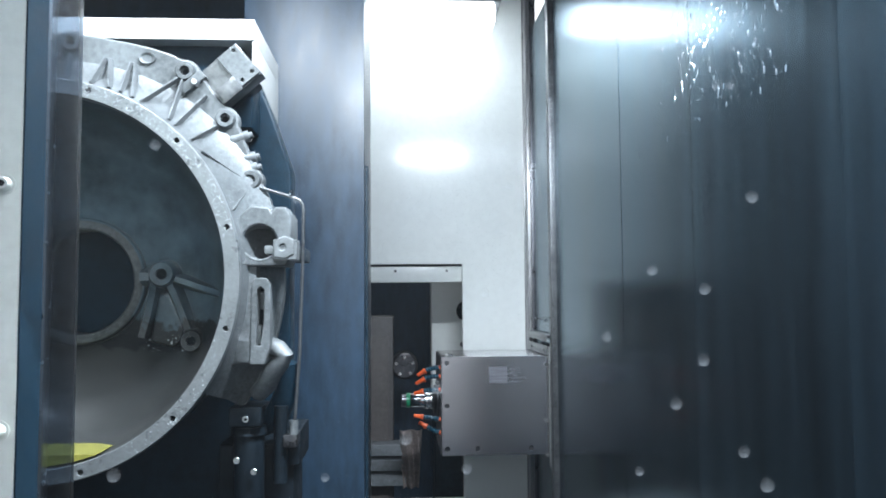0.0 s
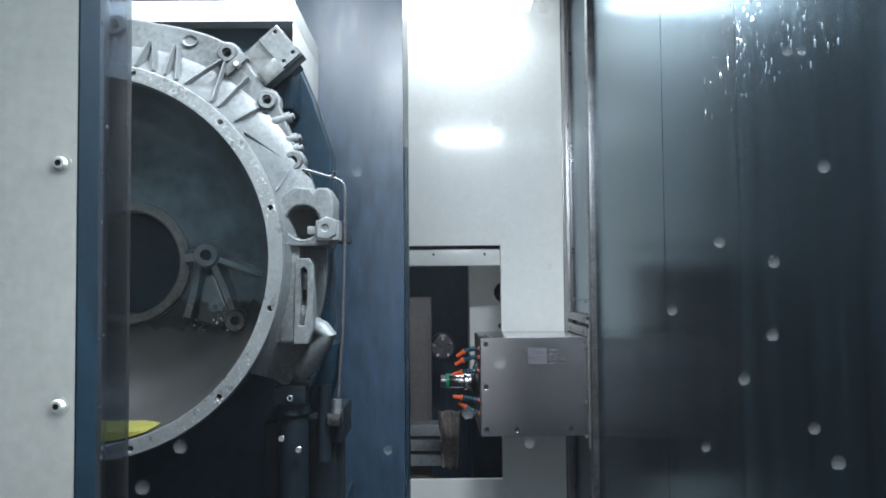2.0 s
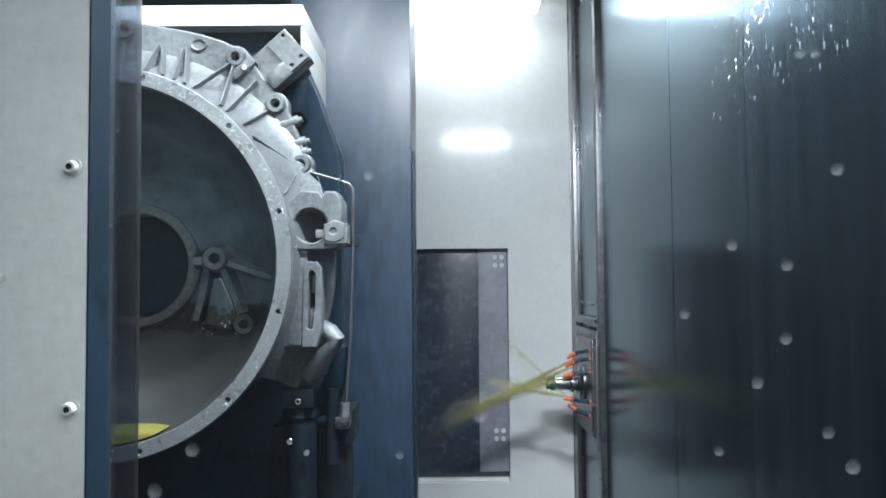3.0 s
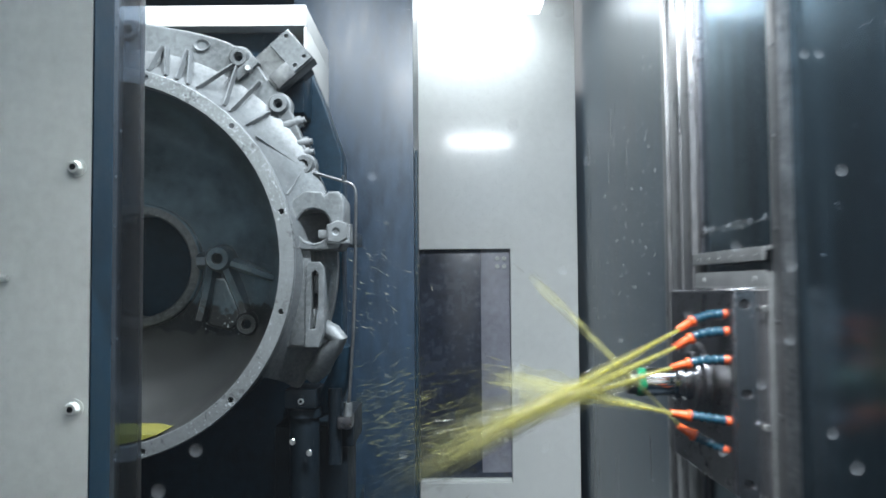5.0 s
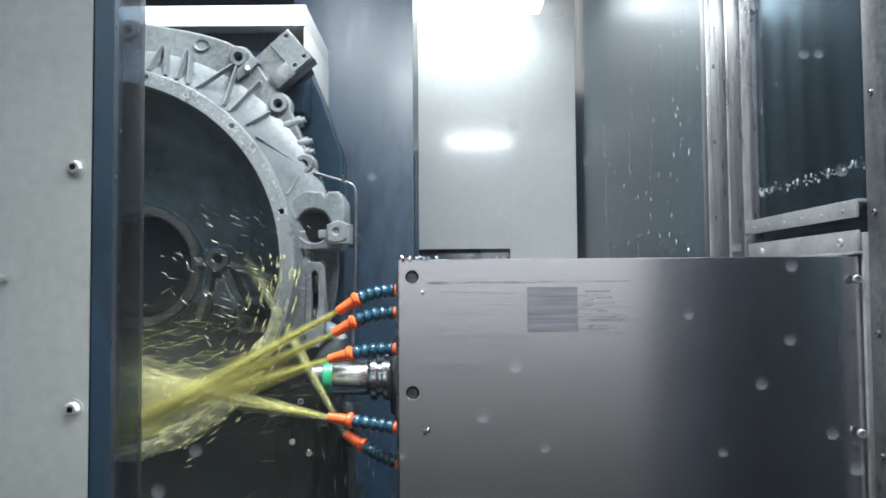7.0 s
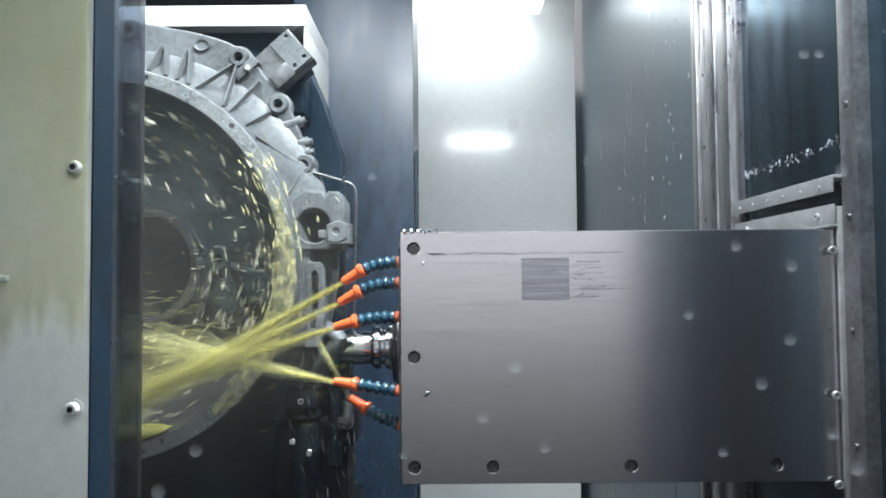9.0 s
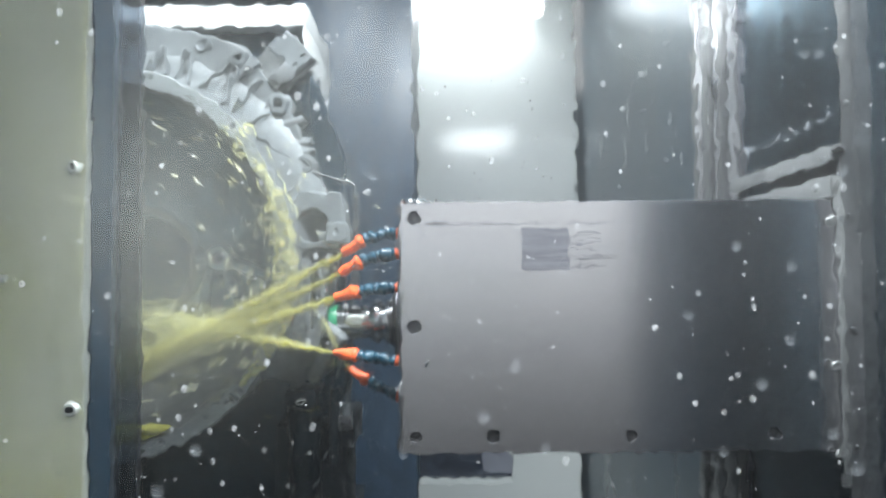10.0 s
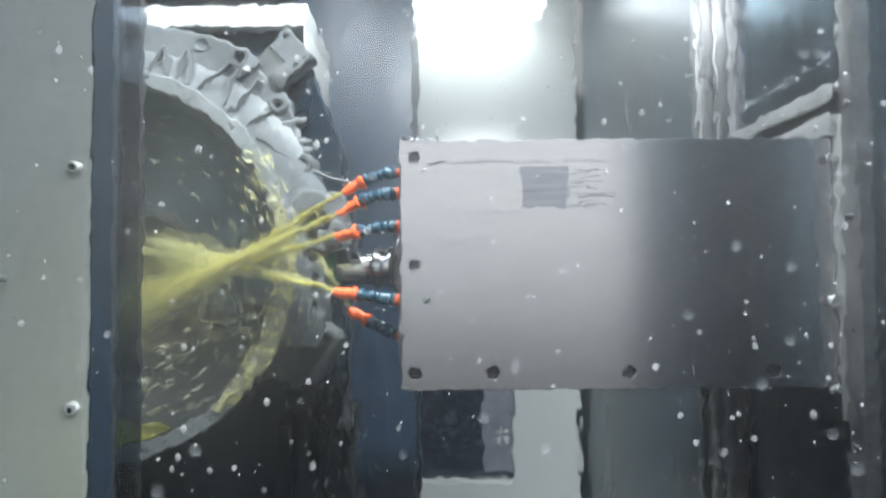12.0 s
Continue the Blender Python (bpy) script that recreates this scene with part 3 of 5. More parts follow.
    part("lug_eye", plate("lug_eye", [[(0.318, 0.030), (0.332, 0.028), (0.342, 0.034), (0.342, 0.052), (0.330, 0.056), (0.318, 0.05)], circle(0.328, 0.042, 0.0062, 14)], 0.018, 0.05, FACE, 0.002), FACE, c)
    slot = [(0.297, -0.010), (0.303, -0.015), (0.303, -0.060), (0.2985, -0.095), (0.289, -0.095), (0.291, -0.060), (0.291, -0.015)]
    # black back face paints the shade within the slot
    part("slot_back", box(0.2865, 0.307, 0.052, 0.06, -0.10, -0.006), SHADE_BLACK, c)
    # two light pieces painted in for the bright glints in the slot
    part("slot_glint", box(0.2925, 0.3015, 0.040, 0.052, -0.050, -0.026, 0.002, m=Matrix.Rotation(radians(8), 4, "X")), FACE, c, "light piece put in for a glint inside the slot")
    part("slot_glint", box(0.2885, 0.2965, 0.040, 0.052, -0.092, -0.066, 0.002), FACE, c, "light piece put in for a glint inside the slot")
    part("slot_pad", plate("slot_pad", [[(0.284, -0.118), (0.302, -0.118), (0.309, -0.095), (0.309, -0.008), (0.304, -0.001), (0.290, -0.001), (0.286, -0.008)], slot], 0.028, 0.10, CAST, 0.0014), CAST, c)
    part("side_web", box(0.262, 0.292, 0.03, 0.10, -0.118, 0.03, 0.006), CAST, c)
    part("pad_foot", box(0.250, 0.303, 0.034, 0.11, -0.1195, -0.10, 0.004), CAST, c)
    bm = sweep(bmesh.new(), [(0.290, 0.075, -0.092), (0.305, 0.062, -0.095), (0.320, 0.052, -0.101), (0.328, 0.050, -0.108), (0.322, 0.054, -0.118), (0.310, 0.060, -0.132), (0.300, 0.068, -0.150), (0.285, 0.08, -0.165)],
               [0.013, 0.0135, 0.013, 0.0125, 0.013, 0.014, 0.015, 0.013], 14)
    part("elbow", bm, CAST, c, "rounded cast pipe elbow")
    # inside: small bosses joined by low cast webs
    for x, z, r in ((0.128, 0.010, 0.0190), (0.1735, -0.0915, 0.0165), (-0.09, 0.11, 0.017)):
        b = part("inner_boss", lathe([(0.0001, 0.152), (0.42 * r, 0.152), (0.46 * r, 0.1405), (0.9 * r, 0.140), (1.05 * r, 0.144), (1.25 * r, 0.175)], 24, m=Matrix.Translation((x, 0, z))), INNER, c)
        # tapped hole blackened to stand for its shade
        part("tapped_hole", lathe([(0.0001, 0.1455), (0.44 * r, 0.1455), (0.44 * r, 0.148)], 14, m=Matrix.Translation((x, 0, z))), SHADE_BLACK, b)
    for p, q, w in (((0.138, 0.006), (0.232, -0.026), 0.0065), ((0.136, 0.000), (0.170, -0.083), 0.0080), ((0.116, 0.002), (0.098, -0.086), 0.0085), ((0.094, 0.006), (0.128, 0.008), 0.010),
                    ((0.180, -0.096), (0.222, -0.105), 0.007), ((-0.09, 0.11), (-0.065, 0.08), 0.008)):
        d = (Vector((q[0], 0, q[1])) - Vector((p[0], 0, p[1])))
        bm = bmesh.new()
        n = Vector((-d.z, 0, d.x)).normalized()
        rows = []
        for k in range(9):
            u = k / 8
            o = Vector((p[0], 0, p[1])) + d * u
            lift = 0.146 + 0.006 * math.sin(math.pi * u) - (0.012 * u if math.hypot(q[0], q[1]) > 0.21 else 0)
            rows.append([bm.verts.new(o + n * a * w + Vector((0, y, 0))) for a, y in ((-1.7, 0.178), (-1.0, lift + 0.006), (-0.6, lift), (0.6, lift), (1.0, lift + 0.006), (1.7, 0.178))])
        for a, b in zip(rows, rows[1:]):
            for k in range(5):
                bm.faces.new((a[k], a[k + 1], b[k + 1], b[k]))
        part("inner_web", bm, INNER, c)
    # raised pad between the two downward webs
    part("inner_pad", plate("inner_pad", [[(0.124, -0.024), (0.134, -0.024), (0.158, -0.086), (0.140, -0.098), (0.112, -0.090)]], 0.158, 0.176, INNER, 0.004), INNER, c)
    return c


def build_puddle():
    bm = bmesh.new()
    top = []
    for k in range(40):
        a = radians(-110 + 40 * k / 39)
        top.append((0.2495 * math.cos(a), 0.2495 * math.sin(a)))
    lev = max(z for _, z in top)
    front = [bm.verts.new((CX + x, CY + 0.010, CZ + z)) for x, z in top]
    back = [bm.verts.new((CX + x * 0.98, CY + 0.10, CZ + min(lev, z + 0.004))) for x, z in top]
    bm.faces.new(front), bm.faces.new(back)
    for i in range(39):
        bm.faces.new((front[i], front[i + 1], back[i + 1], back[i]))
    bm.faces.new((front[-1], front[0], back[0], back[-1]))
    solid("coolant_puddle", bm, POOL, "yellow coolant pooled in the bottom of the bore", "coolant")


def build_fixture():
    f = thing("clamping_fixture", pose(0, 0, 0), "dark painted clamping fixture with a light grey top beam", "fixture")
    out = [(-1.1, 0.3), (-0.168, 0.3), (-0.168, 1.565), (-0.20, 1.66), (-0.245, 1.765), (-0.29, 1.80), (-1.1, 1.80)]
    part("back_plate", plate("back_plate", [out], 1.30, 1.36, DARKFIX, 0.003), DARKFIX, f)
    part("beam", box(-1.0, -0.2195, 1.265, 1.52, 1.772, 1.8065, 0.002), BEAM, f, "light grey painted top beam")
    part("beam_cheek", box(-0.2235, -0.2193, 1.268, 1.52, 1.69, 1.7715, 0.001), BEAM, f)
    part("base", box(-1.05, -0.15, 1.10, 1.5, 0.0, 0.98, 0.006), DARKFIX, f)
    # clamp block bolted on at a slant
    m = Matrix.Translation((-0.2405, 1.17, 1.687)) @ Matrix.Rotation(radians(-41), 4, "Y")
    blk = thing("clamp_block", m, "slanted steel clamp block with socket screws on the casting rim", "clamp")
    part("body", plate("body", [rect(-0.038, 0.038, -0.028, 0.028), circle(-0.022, -0.012, 0.0055, 12), circle(0.022, -0.012, 0.0055, 12), circle(0.022, 0.014, 0.0055, 12)], 0.0, 0.032, CLAMP, 0.002), CLAMP, blk)
    part("jaw", box(-0.052, -0.012, -0.016, 0.02, 0.014, 0.028, 0.002, m=Matrix.Translation((-0.014, 0, 0))), CAST, blk, "bright jaw")
    part("base_block", box(-0.040, 0.030, 0.032, 0.075, -0.026, 0.026, 0.003), DARKFIX, blk)
    part("cover_plate", plate("cover_plate", [rect(0.004, 0.037, -0.027, 0.027), circle(0.030, 0.021, 0.004, 10), circle(0.030, -0.020, 0.004, 10), circle(0.011, -0.021, 0.004, 10)], -0.006, -0.0005, CAST, 0.001), CAST, blk, "light grey clamp plate with corner holes")
    part("finger", box(-0.030, 0.004, -0.014, 0.0, -0.034, -0.010, 0.002), CLAMP, blk)
    for x, z in ((-0.022, -0.012), (0.022, -0.012), (0.022, 0.014), (-0.022, 0.014)):
        socket_screw(blk, x, 0.004, z, 0.006)
    part("nipple", lathe([(0.0001, -0.02), (0.004, -0.02), (0.0065, -0.014), (0.0065, 0.0)], 12, m=Matrix.Translation((-0.044, 0, 0.018))), CHROME, blk)
    # lower web of the casting; its shade is put into this dark colour
    part("shaded_lower_web", sweep(bmesh.new(), [(-0.15, 1.17, 1.262), (-0.152, 1.18, 1.22), (-0.17, 1.19, 1.18), (-0.21, 1.22, 1.16), (-0.24, 1.31, 1.15)], [0.013, 0.017, 0.02, 0.02, 0.02], 12), DARKFIX, f)
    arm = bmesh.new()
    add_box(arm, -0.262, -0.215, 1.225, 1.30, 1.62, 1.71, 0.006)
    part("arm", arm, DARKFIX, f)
    # bent rod guard beside the casting
    g = thing("rod_guard", pose(0, 0, 0), "thin bent steel rod guard with a clamp at its foot", "guard")
    pts = [(-0.190, 1.16, 1.517), (-0.160, 1.16, 1.508), (-0.143, 1.16, 1.503), (-0.1335, 1.16, 1.499), (-0.1285, 1.16, 1.492), (-0.1275, 1.16, 1.480), (-0.1285, 1.16, 1.40), (-0.132, 1.16, 1.28), (-0.139, 1.16, 1.175)]
    part("rod", sweep(bmesh.new(), pts, [0.0024] * len(pts), 10), CLAMP, g)
    part("collar", rod(bmesh.new(), (-0.1395, 1.16, 1.180), (-0.1405, 1.16, 1.160), 0.006, 0.007, 12), CAST, g)
    part("foot", box(-0.155, -0.135, 1.155, 1.20, 1.142, 1.160, 0.003), DARKSTEEL, g)
    # stem takes the same black in place of shade
    part("stem", box(-0.17, -0.135, 1.19, 1.31, 1.11, 1.16, 0.003), SHADE_BLACK, g)
    part("tip", rod(bmesh.new(), (-0.146, 1.16, 1.505), (-0.1455, 1.16, 1.513), 0.0035, 0.003, 8), CHROME, g)
    # small bright lug bracket
    b = thing("lug_bracket", pose(-0.1445, 1.10, 1.4225), "small bright steel bracket with a screw", "bracket")
    part("plate", plate("plate", [rect(-0.016, 0.014, -0.0125, 0.0125), circle(0.002, -0.001, 0.004, 12)], 0.0, 0.03, FACE, 0.0015), FACE, b)
    part("tongue", box(-0.030, -0.015, 0.004, 0.03, -0.006, 0.006, 0.002), FACE, b)
    part("post", box(-0.012, 0.012, 0.03, 0.20, -0.010, 0.010, 0.002), DARKFIX, b)
    socket_screw(b, 0.002, 0.003, -0.001, 0.0042)
    # lower swing clamp, coloured black for the shade it stands in
    s = thing("swing_clamp", pose(-0.205, 1.17, 1.14), "hydraulic swing clamp below the casting, its shade coloured black", "clamp")
    part("cylinder", rod(bmesh.new(), (0, 0, -0.22), (0, 0, 0.02), 0.022, 0.022, 20), SHADE_BLACK, s)
    part("cap", rod(bmesh.new(), (0, 0, 0.02), (0, 0, 0.032), 0.026, 0.024, 20), SHADE_BLACK, s)
    part("lever", box(-0.024, 0.022, -0.03, 0.05, 0.034, 0.062, 0.004), SHADE_BLACK, s)
    part("piston", rod(bmesh.new(), (0.045, 0.0, -0.05), (0.045, 0.0, 0.06), 0.010, 0.010, 14), SHADE_BLACK, s)
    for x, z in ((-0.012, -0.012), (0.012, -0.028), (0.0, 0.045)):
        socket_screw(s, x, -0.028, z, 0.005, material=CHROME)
    part("support", box(-0.05, 0.06, 0.03, 0.14, -0.22, 0.0, 0.004), SHADE_BLACK, s)


casting = build_casting()
build_puddle()
build_fixture()


# ---- travelling cover frame, lip slide, spindle ram ----
def build_carriage():
    """The frame in the side wall through which the ram comes; origin at the ram's near face, on the wall plane."""
    c = thing("travelling_guard", pose(0.50, 1.0, 1.35), "tall worn steel guard travelling along the side wall", "machine cover")
    part("near_bar", box(0.0, 0.03, -0.052, -0.012, -1.35, 1.27, 0.002), CLAMP, c)
    part("far_bar", box(-0.006, 0.03, 0.352, 0.411, -1.35, 1.27, 0.003), BAR, c)
    part("far_bar_step", box(-0.009, 0.03, 0.4125, 0.472, -1.35, 1.27, 0.004), BAR, c)
    part("far_strip", box(0.004, 0.03, 0.474, 0.524, -1.35, 1.27, 0.002), BAR, c)
    part("far_edge", box(-0.004, 0.03, 0.527, 0.556, -1.35, 1.27, 0.003), BAR, c, "bright folded edge strip")
    part("inner_strip", box(0.006, 0.03, 0.334, 0.350, -1.35, 1.27, 0.001), DARKSTEEL, c)
    for k in range(16):
        socket_screw(c, 0.0, -0.030, -0.9 + 0.14 * k, 0.0042, "-x", CLAMP)
        socket_screw(c, 0.004, 0.506, -0.86 + 0.14 * k, 0.0040, "-x", CLAMP)
    part("far_sheet", box(0.028, 0.034, 0.558, 2.20, -1.35, 1.27), FARSHEET, c, "wet steel cover sheet")
    part("near_sheet", box(0.0176, 0.0180, -0.80, -0.054, -1.35, 1.27), SHEET, c, "wet steel cover sheet")
    return c


def build_cover(x):
    ob = solid("telescopic_cover", box(x, x + 0.0002, -0.78, 0.0, 0.0, 2.62), SHEET, "wet dark steel telescopic way cover sheet", "machine cover", "way covers")
    return ob


def build_slide():
    """Dark slide with lip plates round the ram; origin at the ram's axis height, near face, wall plane."""
    s = thing("cover_slide", pose(0.50, 1.0, 1.25), "dark slide plate with grey lip plates around the ram", "machine cover")
    frame_loop = [rect(-0.012, 0.345, -1.0, 1.35), rect(-0.0005, 0.332, -0.159, 0.159)]
    me = plate("panel", frame_loop, -0.003, 0.003, SHEET)
    me.transform(Matrix.Translation((0.016, 0, 0)) @ Matrix.Rotation(radians(90), 4, "Z"))
    part("panel", me, SHEET, s, "wet dark slide panel")
    up = part("upper_lip", box(-0.010, 0.012, -0.010, 0.333, 0.221, 0.226, 0.001), LIP, s)
    part("upper_flange", box(-0.012, -0.008, -0.010, 0.333, 0.204, 0.2255, 0.001), LIP, s)
    part("lower_lip", box(-0.014, 0.012, -0.008, 0.326, 0.160, 0.1635, 0.001), LIP, s)
    part("lower_flange", box(-0.010, -0.006, -0.008, 0.326, 0.1635, 0.189, 0.001), LIP, s)
    part("side_lip", box(-0.004, 0.012, -0.011, -0.0035, -0.20, 0.186, 0.001), LIP, s)
    for y in (0.03, 0.27):
        socket_screw(s, -0.010, y, 0.175, 0.0055, "-x", LIP)
    for z in (0.13, -0.05, -0.16):
        socket_screw(s, -0.012, -0.008, z, 0.0055, "-y", LIP)
    for k in range(6):
        socket_screw(up, -0.012, 0.02 + 0.055 * k, 0.213, 0.0025, "-x", LIP)
    return s


def hose(parent, base, tip, sag):
    """A jointed plastic coolant hose: orange base, blue ball segments, orange nozzle."""
    a, b = Vector(base), Vector(tip)
    h = thing("coolant_hose", Matrix.Identity(4), "", "")
    h.parent = parent
    d = (b - a)
    path = lambda u: a + d * u + Vector((0, 0, sag * math.sin(math.pi * u)))
    part("socket", rod(bmesh.new(), path(-0.03), path(0.09), 0.0088, 0.0075, 14), ORANGE, h, "orange hose base")
    n = 5
    for i in range(n):
        u0, u1 = 0.09 + 0.58 * i / n, 0.09 + 0.58 * (i + 1) / n
        p, q = path(u0), path(u1 + 0.02)
        bm = bmesh.new()
        L = (q - p).length
        m = Matrix.Translation(p) @ (q - p).to_track_quat("Y", "Z").to_matrix().to_4x4()
        lathe([(0.0052, 0.0), (0.0078, L * 0.10), (0.0088, L * 0.38), (0.0080, L * 0.55), (0.0060, L * 0.72), (0.0056, L)], 14, bm=bm, m=m)
        part("segment", bm, BLUE, h)
    p, q = path(0.67), path(1.0)
    L = (q - p).length
    m = Matrix.Translation(p) @ (q - p).to_track_quat("Y", "Z").to_matrix().to_4x4()
    part("nozzle", lathe([(0.0060, -0.002), (0.0098, 0.0), (0.0098, L * 0.14), (0.0072, L * 0.22), (0.0056, L), (0.0036, L), (0.0034, L * 0.6)], 16, m=m), ORANGE, h, "orange nozzle")


HOSES = [((0.0, 0.030, 0.121), (-0.078, 0.036, 0.096), 0.008), ((0.0, 0.025, 0.094), (-0.083, 0.038, 0.069), 0.008), ((0.0, 0.022, 0.050), (-0.089, 0.040, 0.037), 0.004),
         ((0.0, 0.022, -0.045), (-0.090, 0.040, -0.034), 0.0), ((0.0, 0.040, -0.092), (-0.072, 0.062, -0.058), -0.004)]


def build_ram():
    """Origin: ram axis height, at the left end's near edge."""
    r = thing("spindle_ram", pose(-0.053, 1.0, 1.25), "square brushed steel spindle ram with bolted side cover", "spindle")
    part("core", box(0.004, 1.05, 0.006, 0.326, -0.153, 0.153, 0.002), DARKSTEEL, r)
    wells = [(0.0157, 0.137), (0.0157, 0.0), (0.0157, -0.137), (0.1135, -0.137), (0.2865, -0.137), (0.468, -0.137), (0.66, -0.137)]
    cover = part("side_cover", plate("side_cover", [rect(0.0, 1.05, -0.157, 0.157)] + [circle(x, z, 0.0085, 20) for x, z in wells], 0.0, 0.0058, STEEL, 0.0009), STEEL, r, "brushed stainless steel side cover")
    for x, z in wells:
        # well lined in black, the shade being part of the colour
        w = part("screw_well", lathe([(0.0085, 0.0015), (0.0085, 0.0056), (0.0001, 0.0056)], 20, m=Matrix.Translation((x, 0, z))), SHADE_BLACK, cover)
        part("screw", lathe([(0.0001, 0.004), (0.0028, 0.004), (0.003, 0.0022), (0.006, 0.0022), (0.0066, 0.0045)], 12, m=Matrix.Translation((x - 0.0004, 0, z - 0.0008))), DARKSTEEL, cover)
    part("top_cover", box(0.0, 1.05, 0.0062, 0.33, 0.1535, 0.157, 0.0008), STEEL, r)
    part("bottom_cover", box(0.0, 1.05, 0.0062, 0.33, -0.157, -0.1535, 0.0008), STEEL, r)
    part("back_cover", box(0.0, 1.05, 0.3265, 0.33, -0.153, 0.153, 0.0008), STEEL, r)
    part("end_plate", plate("end_plate", [rect(0.006, 0.324, -0.153, 0.153), circle(0.165, 0.0, 0.07, 40)], 0.0, 0.004, DARKSTEEL), DARKSTEEL, r).data.transform(Matrix.Rotation(radians(90), 4, "Z") @ Matrix.Identity(4))
    # smeared patch left on the cover by old oil
    sm = bmesh.new()
    add_box(sm, 0.152, 0.212, -0.0006, 0.0, 0.071, 0.124)
    for k in range(44):
        z = 0.072 + 0.051 * random.random()
        L = 0.008 + 0.07 * random.random() ** 2 * (1.25 - (z - 0.07) / 0.06)
        add_box(sm, 0.206 + 0.03 * random.random(), 0.214 + L, -0.0005, -0.0001, z, z + 0.0003 + 0.0006 * random.random())
    part("oil_smear", sm, SMEAR, cover, "dark oily smear")
    # scratch rows on the cover
    sc = bmesh.new()
    for k in range(60):
        z = 0.128 + 0.003 * random.random()
        x = 0.03 + 0.24 * random.random() ** 1.3
        add_box(sc, x, x + 0.004 + 0.02 * random.random(), -0.0003, 0.0, z, z + 0.0005)
    for k in range(70):
        z = random.uniform(-0.14, 0.12)
        x = 0.02 + 0.2 * random.random()
        add_box(sc, x, x + 0.02 + 0.10 * random.random(), -0.0002, 0.0, z, z + 0.0003)
    part("scratches", sc, SCRATCH, cover, "fine dark scratches")
    # metal chips clinging to the cover
    ch = bmesh.new()
    spots = [(0.012 + 0.001 * k + 0.03 * random.random() ** 2, 0.03 + 0.12 * random.random(), 0.1575, 0.0032) for k in range(22)]
    spots += [(0.028, -0.001, 0.118, 0.003), (0.034, -0.001, -0.044, 0.004), (0.030, -0.001, -0.046, 0.004), (0.078, -0.0006, -0.042, 0.0016), (0.10, -0.0006, -0.047, 0.0012), (0.005, -0.001, 0.158, 0.005), (0.013, -0.001, 0.1585, 0.004)]
    spots += [(0.045 * random.random(), 0.004 * random.random(), 0.158 + 0.005 * random.random() ** 2, random.uniform(0.002, 0.0042)) for _ in range(16)]
    for x, y, z, s in spots:
        m = Matrix.Translation((x, y, z)) @ Euler((random.random() * 6, random.random() * 6, random.random() * 6)).to_matrix().to_4x4()
        bmesh.ops.create_icosphere(ch, subdivisions=1, radius=s, matrix=m @ Matrix.Diagonal((1, 0.45, 0.7, 1)))
    part("metal_chips", ch, CHIP, r, "bright clinging metal chips", smooth=False)
    # spindle nose and tool, turning about its axis
    nose = lathe([(0.07, -0.004), (0.066, 0.012), (0.052, 0.016), (0.050, 0.020), (0.0001, 0.020)], 40)
    nose.transform(TO_X)
    nose.transform(Matrix.Translation((0.0, 0.165, 0.0)))
    part("spindle_nose", nose, DARKSTEEL, r)
    tool = thing("tool_holder", pose(0, 0.165, 0), "", "")
    tool.parent = r
    def turned(name, prof, mat, label=""):
        bm = lathe(prof, 32)
        bm.transform(TO_X)
        return part(name, bm, mat, tool, label)
    turned("flange", [(0.030, 0.018), (0.032, 0.022), (0.032, 0.030), (0.026, 0.033), (0.026, 0.037), (0.032, 0.040), (0.032, 0.047), (0.027, 0.052), (0.0001, 0.052)], CHROME)
    turned("shank", [(0.0245, 0.050), (0.0245, 0.100), (0.022, 0.104), (0.0001, 0.104)], CHROME)
    turned("colour_ring", [(0.0247, 0.100), (0.0252, 0.101), (0.0252, 0.112), (0.0235, 0.114), (0.0001, 0.114)], GREEN, "green marking ring")
    turned("cutter", [(0.021, 0.112), (0.021, 0.128), (0.017, 0.130), (0.0001, 0.130)], DARKSTEEL)
    key = box(-0.006, 0.006, -0.0265, -0.018, 0.028, 0.034, 0.001)
    key.transform(Matrix.Rotation(radians(-90), 4, "Y"))
    part("drive_key", key, CHROME, tool)
    for base, tip, sag in HOSES:
        hose(r, base, tip, sag)
    return r, tool


carriage = build_carriage()
covers = [build_cover(0.5182), build_cover(0.5185), build_cover(0.5188)]
slide = build_slide()
ram, tool = build_ram()


# ---- coolant: jets, spray and films in rigid pieces ----
def strand(bm, a, d, length, r0, r1, wobble, seed):
    side = Vector((0, 1, 0)).cross(d).normalized()
    up = d.cross(side)
    pts, radii = [], []
    for i in range(15):
        u = i / 14
        n1, n2 = noise.noise((u * 3, seed, 0)), noise.noise((u * 3, seed, 5))
        w = wobble * u
        pts.append(a + d * (length * u) + (side * n1 + up * n2) * w )
        radii.append((r0 + (r1 - r0) * u) * (0.75 + 0.5 * abs(noise.noise((u * 9, seed, 9)))) * (1 if i < 14 else 0.3))
    sweep(bm, pts, radii, 5)


def fleck(bm, p, d, length, r):
    m = Matrix.Translation(p) @ d.to_track_quat("Z", "Y").to_matrix().to_4x4() @ Matrix.Diagonal((r, r, length, 1))
    vs = [bm.verts.new(m @ Vector(c)) for c in ((1, 0, 0), (0, 1, 0), (-1, 0, 0), (0, -1, 0), (0, 0, 1), (0, 0, -1))]
    for i in range(4):
        bm.faces.new((vs[i], vs[(i + 1) % 4], vs[4]))
        bm.faces.new((vs[(i + 1) % 4], vs[i], vs[5]))


